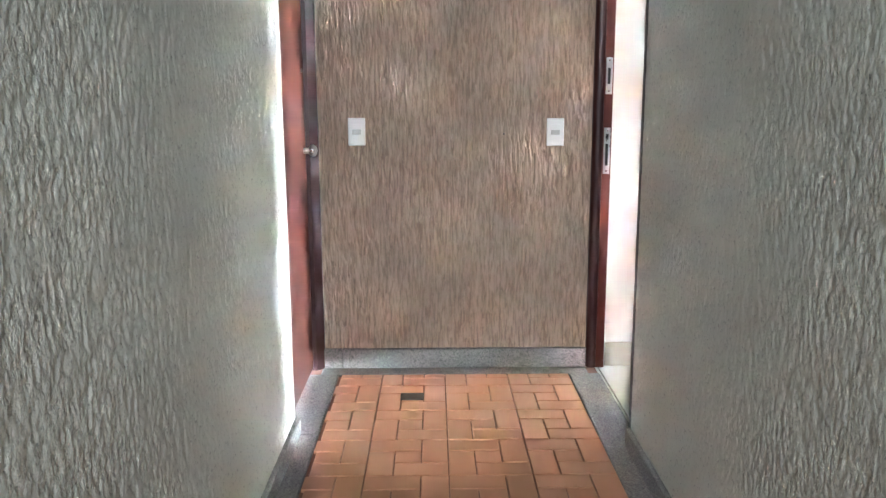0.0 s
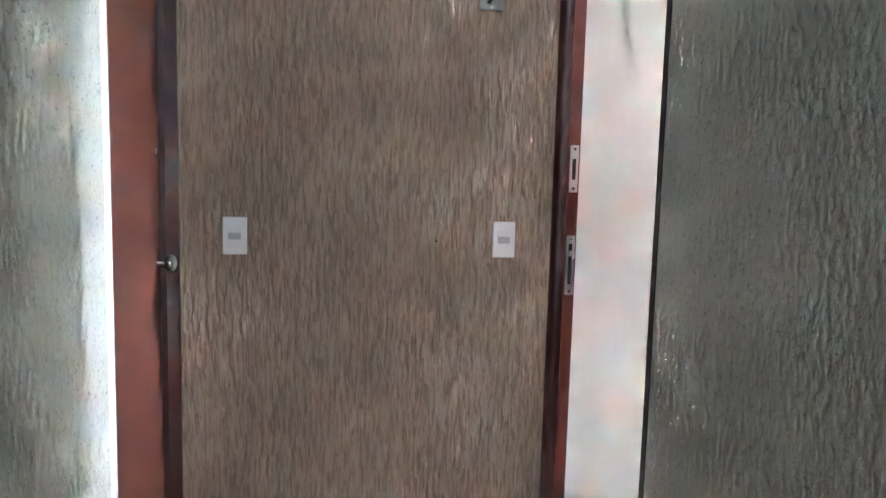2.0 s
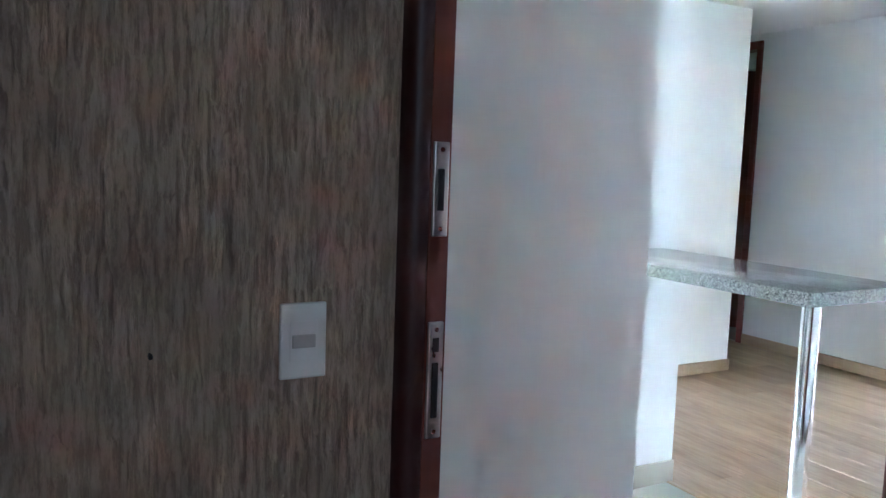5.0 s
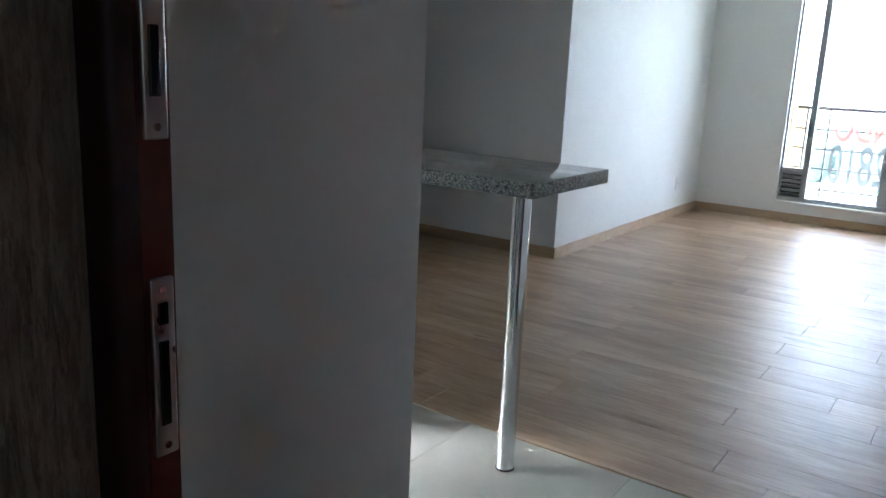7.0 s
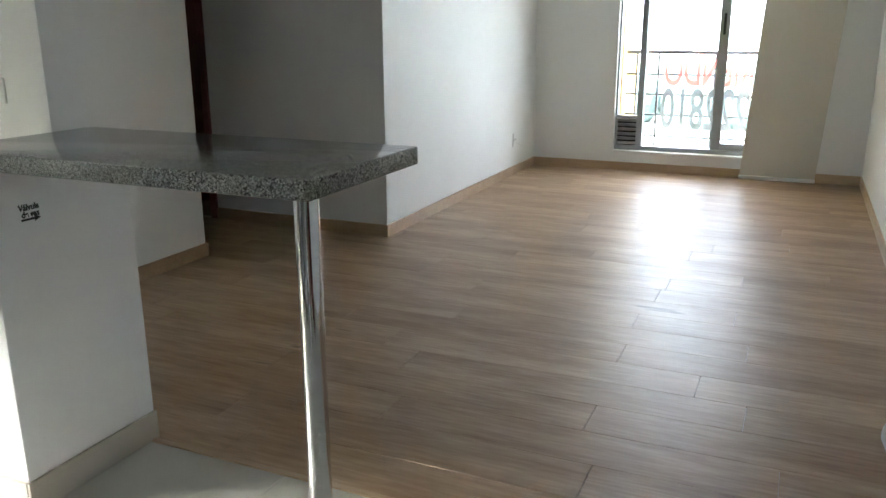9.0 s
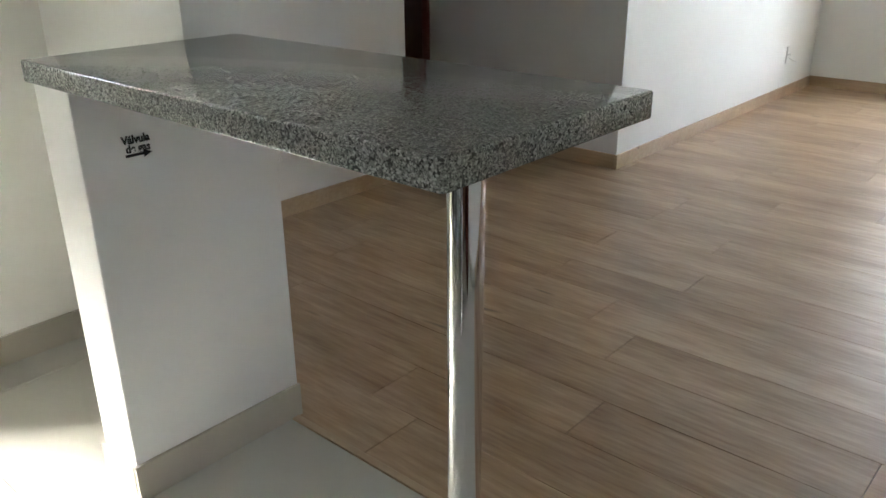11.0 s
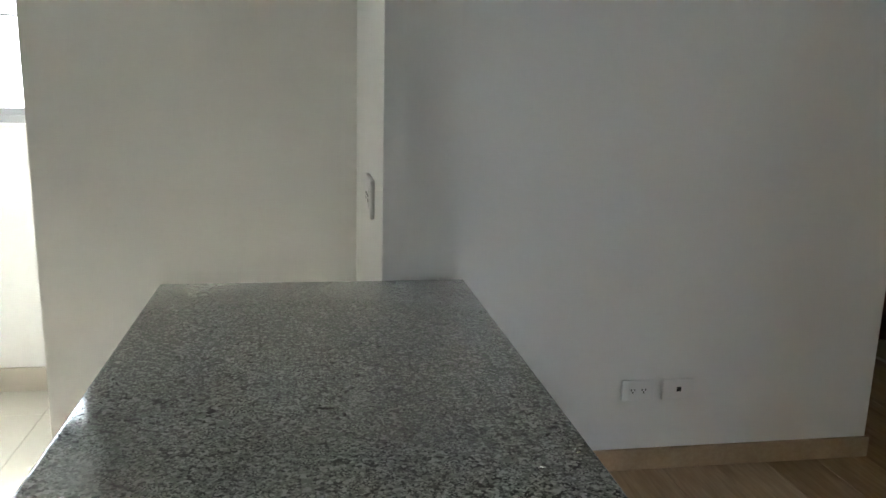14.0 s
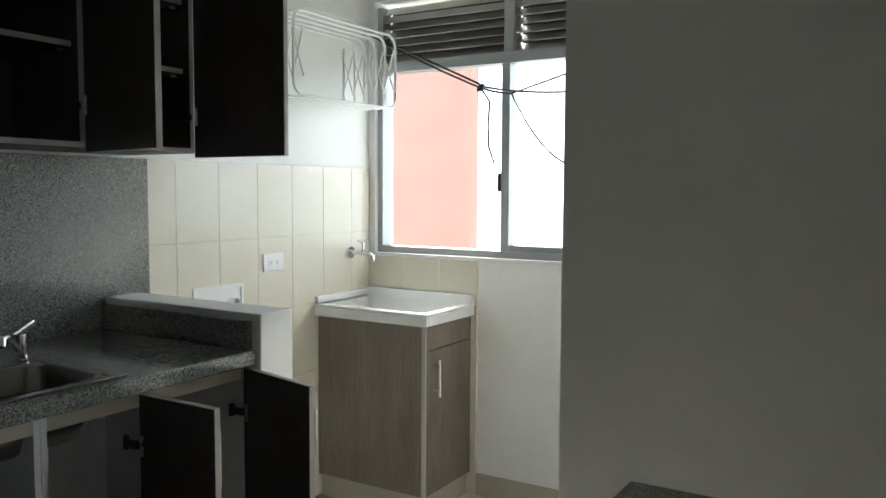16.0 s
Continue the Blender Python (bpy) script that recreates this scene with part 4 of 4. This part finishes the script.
def laundry_sink():
    x0, x1, y0, y1 = 0.032, 0.618, 6.046, 6.448
    t = thing("laundry_sink", (0.32, 6.25, 0.813), "white fibreglass laundry sink tray", "sink")
    part("apron", boxes(((x0, y0, 0.813), (x1, y0 + 0.02, 0.855)), ((x1 - 0.02, y0 + 0.02, 0.813), (x1, y1, 0.855)), bevel=0.004), M_FIBRE, t)
    part("rim", boxes(((x0, y0 - 0.004, 0.8552), (x1 + 0.004, y0 + 0.035, 0.867)), ((x1 - 0.035, y0 + 0.035, 0.8552), (x1 + 0.004, y1, 0.867)), bevel=0.004), M_FIBRE, t)
    part("back_rim", boxes(((x0, y1 - 0.03, 0.8552), (x1, y1, 0.907)), ((x0, y0, 0.8675), (x0 + 0.025, y1 - 0.03, 0.900)), bevel=0.006), M_FIBRE, t)
    bm = bmesh.new()
    rings = []
    for z, i in ((0.860, 0.0), (0.74, 0.03), (0.73, 0.06)):
        a, c, e, g = x0 + 0.025 + i, x1 - 0.033 - i, y0 + 0.033 + i, y1 - 0.03 - i
        rings.append([bm.verts.new(p) for p in ((a, e, z), (c, e, z), (c, g, z), (a, g, z))])
    for s, u in zip(rings, rings[1:]):
        for k in range(4):
            bm.faces.new((s[k], s[(k + 1) % 4], u[(k + 1) % 4], u[k]))
    bm.faces.new(rings[-1])
    bmesh.ops.recalc_face_normals(bm, faces=bm.faces)
    bmesh.ops.solidify(bm, geom=list(bm.faces), thickness=0.004)
    part("basin", bm, M_FIBRE, t)


laundry_sink()


def bib_tap():
    x, y, z = 0.0392, 6.296, 1.076
    t = thing("bib_tap", (x, y, z), "chrome bib tap on the tiled wall", "tap")
    part("rose", cyl((x, y, z), (x + 0.008, y, z), 0.027, seg=24), M_CHROME, t, smooth=True)
    part("body", tube([(x + 0.005, y, z), (x + 0.09, y, z), (x + 0.115, y, z - 0.004), (x + 0.128, y, z - 0.02), (x + 0.130, y, z - 0.035)], 0.0105, 12), M_CHROME, t, smooth=True)
    part("stem", cyl((x + 0.075, y, z), (x + 0.075, y, z + 0.05), 0.009, 0.006, 12), M_CHROME, t, smooth=True)
    part("cross_handle", boxes(((x + 0.042, y - 0.006, z + 0.05), (x + 0.108, y + 0.006, z + 0.060)), ((x + 0.069, y - 0.033, z + 0.0502), (x + 0.081, y + 0.033, z + 0.0598)), bevel=0.004), M_CHROME, t)


bib_tap()


def wash_box():
    """The washing machine's connection box in the tiles."""
    t = thing("wash_connection_box", (0.045, 5.49, 0.93), "white plastic washing-machine connection box in the wall", "wall box")
    part("frame", boxes(((0.0392, 5.365, 0.985), (0.046, 5.615, 1.0)), ((0.0392, 5.365, 0.90), (0.046, 5.378, 0.985)), ((0.0392, 5.602, 0.90), (0.046, 5.615, 0.985)), bevel=0.001), M_PLASTIC, t)
    part("back", box((0.0390, 5.378, 0.90), (0.0412, 5.602, 0.985)), M_PLASTIC, t)
    part("valve", cyl((0.0412, 5.55, 0.935), (0.075, 5.55, 0.935), 0.014, seg=14), M_CHROME, t)


wash_box()


def rounded_loop(x, y0, y1, z0, z1, r=0.05, n=5):
    pts = []
    for cy, cz, a0 in ((y1 - r, z1 - r, 0), (y0 + r, z1 - r, 90), (y0 + r, z0 + r, 180), (y1 - r, z0 + r, 270)):
        pts += [(x, cy + r * math.cos(radians(a0 + 90 * k / n)), cz + r * math.sin(radians(a0 + 90 * k / n))) for k in range(n + 1)]
    pts.append(pts[0])
    return pts


def drying_rack():
    t = thing("drying_rack", (0.04, 5.95, 1.8), "white folding wall-mounted clothes drying rack", "drying rack")
    part("wall_plate", box((0.0305, 6.26, 1.77), (0.040, 6.30, 2.0), 0.002), M_PLASTIC, t)
    part("wall_plate", box((0.0305, 5.65, 1.77), (0.040, 5.69, 2.0), 0.002), M_PLASTIC, t)
    xs = [0.10 + 0.055 * k for k in range(5)]
    for x in xs:
        part("loop", tube(rounded_loop(x, 5.605, 6.255, 1.715, 2.023), 0.0055, 8), M_PLASTIC, t, smooth=True)
    for y in (5.66, 6.245):
        for a, c in zip([0.042] + xs, xs):
            for s in (1, -1):
                part("strut", tube([(a, y, 1.875 - s * 0.09), (c, y, 1.875 + s * 0.09)], 0.004, 6), M_PLASTIC, t)


drying_rack()


def laundry_window():
    t = thing("window_2", (0.8, 6.5, 1.055), "grey aluminium sliding laundry window with a louvred top", "window", kind="structure")
    x0, x1, z0, z1 = 0.07, 1.62, 1.067, 2.215
    part("sill", box((x0, 6.436, z0 - 0.010), (x1, 6.60, z0 + 0.004), 0.002), M_WHITE, t)
    part("frame_bottom", box((x0, 6.47, z0 + 0.004), (x1, 6.54, z0 + 0.035), 0.003), M_ALU, t)
    part("frame_left", box((x0, 6.47, z0 + 0.035), (x0 + 0.03, 6.54, z1), 0.003), M_ALU, t)
    part("frame_right", box((x1 - 0.03, 6.47, z0 + 0.035), (x1, 6.54, z1), 0.003), M_ALU, t)
    part("transom", box((x0 + 0.03, 6.465, 1.910), (x1 - 0.03, 6.54, 1.958), 0.003), M_ALU, t)
    s = part("sash_stile", box((0.725, 6.475, z0 + 0.035), (0.765, 6.53, 1.910), 0.003), M_ALU, t)
    part("latch", box((0.715, 6.462, 1.36), (0.728, 6.475, 1.44), 0.003), M_BLACK, s, "black latch")
    part("sash_rail", box((0.765, 6.48, z0 + 0.035), (x1 - 0.03, 6.525, z0 + 0.062), 0.003), M_ALU, t)
    part("louvre_post", box((0.735, 6.47, 1.958), (0.785, 6.54, z1), 0.003), M_ALU, t)
    for a, c in ((x0 + 0.03, 0.735), (0.785, x1 - 0.03)):
        # black sheet behind the slats stands in for the shade between them
        v = part("louvre", box((a, 6.548, 1.958), (c, 6.552, z1)), M_BLACK, t, "aged aluminium louvre on a black sheet for the shade in its gaps")
        for k in range(7):
            part("slat", box((a, -0.030, -0.003), (c, 0.030, 0.003), 0.001, Matrix.Translation((0, 6.51, 1.978 + k * 0.037)) @ pose(0, 0, 0, 38, 0, 0)), M_LOUVRE, v)
    for a, c in ((x0 + 0.03, 0.725), (0.765, x1 - 0.03)):
        g = part("pane", box((a, 6.500, z0 + 0.035), (c, 6.504, 1.910)), M_GLASS, t)
        g.visible_shadow = False


laundry_window()


def sag(a, c, drop, n=14):
    a, c = Vector(a), Vector(c)
    return [a.lerp(c, k / n) - Vector((0, 0, drop * 4 * (k / n) * (1 - k / n))) for k in range(n + 1)]


KNOT = (0.674, 6.38, 1.799)
line = thing("clothes_line", KNOT, "grey clothes line strung across the laundry, knotted", "clothes line")
part("strand", tube(sag((0.04, 6.40, 2.10), KNOT, 0.01) + sag(KNOT, (0.819, 6.38, 1.768), 0.005)[1:], 0.0045, 6), M_ROPE, line, smooth=True)
part("strand", tube(sag((0.04, 6.40, 2.10), (0.70, 6.39, 1.80), 0.0) + sag((0.70, 6.39, 1.80), (1.57, 6.30, 1.80), 0.045)[1:], 0.0045, 6), M_ROPE, line, smooth=True)
part("strand", tube(sag((0.819, 6.38, 1.768), (1.12, 6.34, 1.46), 0.06) + sag((1.12, 6.34, 1.46), (1.57, 6.30, 1.45), 0.0)[1:], 0.004, 6), M_ROPE, line, smooth=True)
part("strand", tube(sag((0.819, 6.38, 1.768), (1.57, 6.30, 1.97), 0.01), 0.004, 6), M_ROPE, line, smooth=True)
part("tail", tube([KNOT, (0.715, 6.385, 1.74), (0.708, 6.385, 1.64), (0.712, 6.385, 1.55), (0.740, 6.385, 1.478)], 0.0045, 6), M_ROPE, line, smooth=True)
bmk = bmesh.new()
for q in range(5):
    tube([(KNOT[0] + 0.016 * math.cos(q * 1.3 + a), KNOT[1] + 0.012 * math.sin(q + a), KNOT[2] + 0.014 * math.sin(a * 1.5 + q)) for a in (0, 1, 2, 3, 4)], 0.0045, 6, bmk)
part("knot", bmk, M_ROPE, line, smooth=True)
part("hook", cyl((0.03, 6.40, 2.085), (0.045, 6.40, 2.085), 0.012, seg=12), M_STEEL, line)


# ---------- outside ----------
solid("ground", box((-400, -400, -30.5), (900, 900, -30.0)), M_GROUND, "pale dry meadow far below", "ground", "structure")
bld = solid("neighbour_building", box((-9.0, 9.0, -30.0), (-0.84, 9.12, 3.0)), M_SALMON, "salmon rendered wall of the next building", "building")
rngt = random.Random(4)
bm = bmesh.new()
for k in range(90):
    cx, cy = 300 + rngt.uniform(-30, 60), rngt.uniform(-60, 260)
    s = rngt.uniform(4, 9)
    bmesh.ops.create_icosphere(bm, subdivisions=2, radius=s, matrix=Matrix.Translation((cx, cy, -30 + s * 0.8)) @ Matrix.Diagonal((1, 1.2, rngt.uniform(0.9, 1.7), 1)))
for v in bm.verts:
    v.co += Vector((noise.noise(v.co * 0.5), noise.noise(v.co * 0.5 + Vector((9, 0, 0))), noise.noise(v.co * 0.5 + Vector((0, 9, 0))))) * 1.8
solid("far_woods", bm, M_LEAF, "far line of dark trees", "woods", "stuff")

# ---------- floor pieces and wall tiles ----------
U = 0.0875
G = 0.0035
near, rest = [], []
for col in range(-3, 3):
    for row in range(-22, 4):
        ox, oy = -0.057 + 0.2625 * col, 2.331 + 0.2625 * row
        for cx, cy, w, h in ((0, 2, 2, 1), (2, 1, 1, 2), (1, 1, 1, 1), (0, 0, 1, 2), (1, 0, 2, 1)):
            a, c = ox + cx * U, ox + (cx + w) * U
            e, g = oy + cy * U, oy + (cy + h) * U
            a, c, e, g = max(a, -0.505), min(c, 0.468), max(e, -3.0), min(g, 2.990)
            if c - a < 0.02 or g - e < 0.02:
                continue
            item = (((a + c) / 2, (e + g) / 2, -0.005), (c - a - G, g - e - G, 0.010))
            (near if oy > 1.2 else rest).append(item)
pieces("clay_tile", near, M_CLAY, floor_c, 0.01)
bm = bmesh.new()
for (cx, cy, cz), (dx, dy, dz) in rest:
    add_box(bm, (cx - dx / 2, cy - dy / 2, cz - dz / 2), (cx + dx / 2, cy + dy / 2, cz + dz / 2))
tagged(part("clay_tiles", bm, M_CLAY, floor_c), kind="stuff")
drain = thing("floor_drain", (-0.19, 2.73, 0.0), "small dark steel floor drain cover", "drain")
part("cover", box((-0.235, 2.694, 0.0003), (-0.143, 2.768, 0.003), 0.001), M_BLACK, drain)

spec = []
for i in range(5):
    for j in range(9):
        a, c = max(-0.03, 0.61 + 0.6 * (i - 2)), min(2.402, 0.61 + 0.6 * (i - 1))
        e, g = max(2.05, 2.0 + 0.6 * (j - 0)), min(6.45, 2.6 + 0.6 * j)
        if c - a < 0.03 or g - e < 0.03:
            continue
        if a < 0.6 and g <= 3.20:
            continue
        if a < 0.6 and e < 3.093:
            e = 3.19
        spec.append((((a + c) / 2, (e + g) / 2, -0.004), (c - a - 0.0015, g - e - 0.0015, 0.008)))
pieces("floor_tile", spec, M_PORCELAIN, floor_k, 0.01, bev=0.0006)

W, L = 0.192, 1.21
spec = []
rngp = random.Random(7)
i = 0
x = 2.424
while x < 7.85:
    w = min(W, 7.85 - x)
    y = 2.05 - rngp.uniform(0.1, 1.1)
    top = 7.7 if 4.10 < x + w / 2 < 4.92 else (5.53 if x < 4.14 else 4.79)
    while y < top:
        e, g = max(y, 2.05), min(y + L, top)
        if g - e > 0.02 and w > 0.02:
            spec.append(((x + w / 2, (e + g) / 2, -0.004), (w - 0.0012, g - e - 0.0012, 0.008)))
        y += L
    x += W
pieces("plank", spec, M_PLANK, floor_w, 0.01, bev=0.0007)

ktiles = solid("tiling_back", box((0.0302, 5.14, 0.0), (0.034, 6.448, 1.466)), M_WGROUT, "cream glazed wall tiles of the laundry", "tiling", "structure")
spec = []
for j in range(8):
    for k in range(5):
        e, g = max(5.141, 5.299 + 0.202 * (j - 1)), min(6.447, 5.299 + 0.202 * j)
        a, c = max(0.002, 1.169 + 0.298 * (k - 4)), min(1.466, 1.169 + 0.298 * (k - 3))
        if g - e > 0.02 and c - a > 0.02:
            spec.append(((0.0365, (e + g) / 2, (a + c) / 2), (0.005, g - e - 0.0011, c - a - 0.0011)))
pieces("wall_tile", spec, M_KTILE, ktiles, 0.01, bev=0.0006)
wtiles = solid("tiling_window", box((0.04, 6.444, 0.0), (0.632, 6.4498, 1.055)), M_WGROUT, "cream glazed wall tiles under the window", "tiling", "structure")
spec = []
for j in range(3):
    for k in range(4):
        a, c = 0.04 + 0.1975 * j, 0.04 + 0.1975 * (j + 1)
        e, g = max(0.002, 1.169 + 0.298 * (k - 4)), min(1.055, 1.169 + 0.298 * (k - 3))
        if g - e > 0.02:
            spec.append((((a + c) / 2, 6.4415, (e + g) / 2), (c - a - 0.0011, 0.005, g - e - 0.0011)))
pieces("wall_tile", spec, M_KTILE, wtiles, 0.01, bev=0.0006)
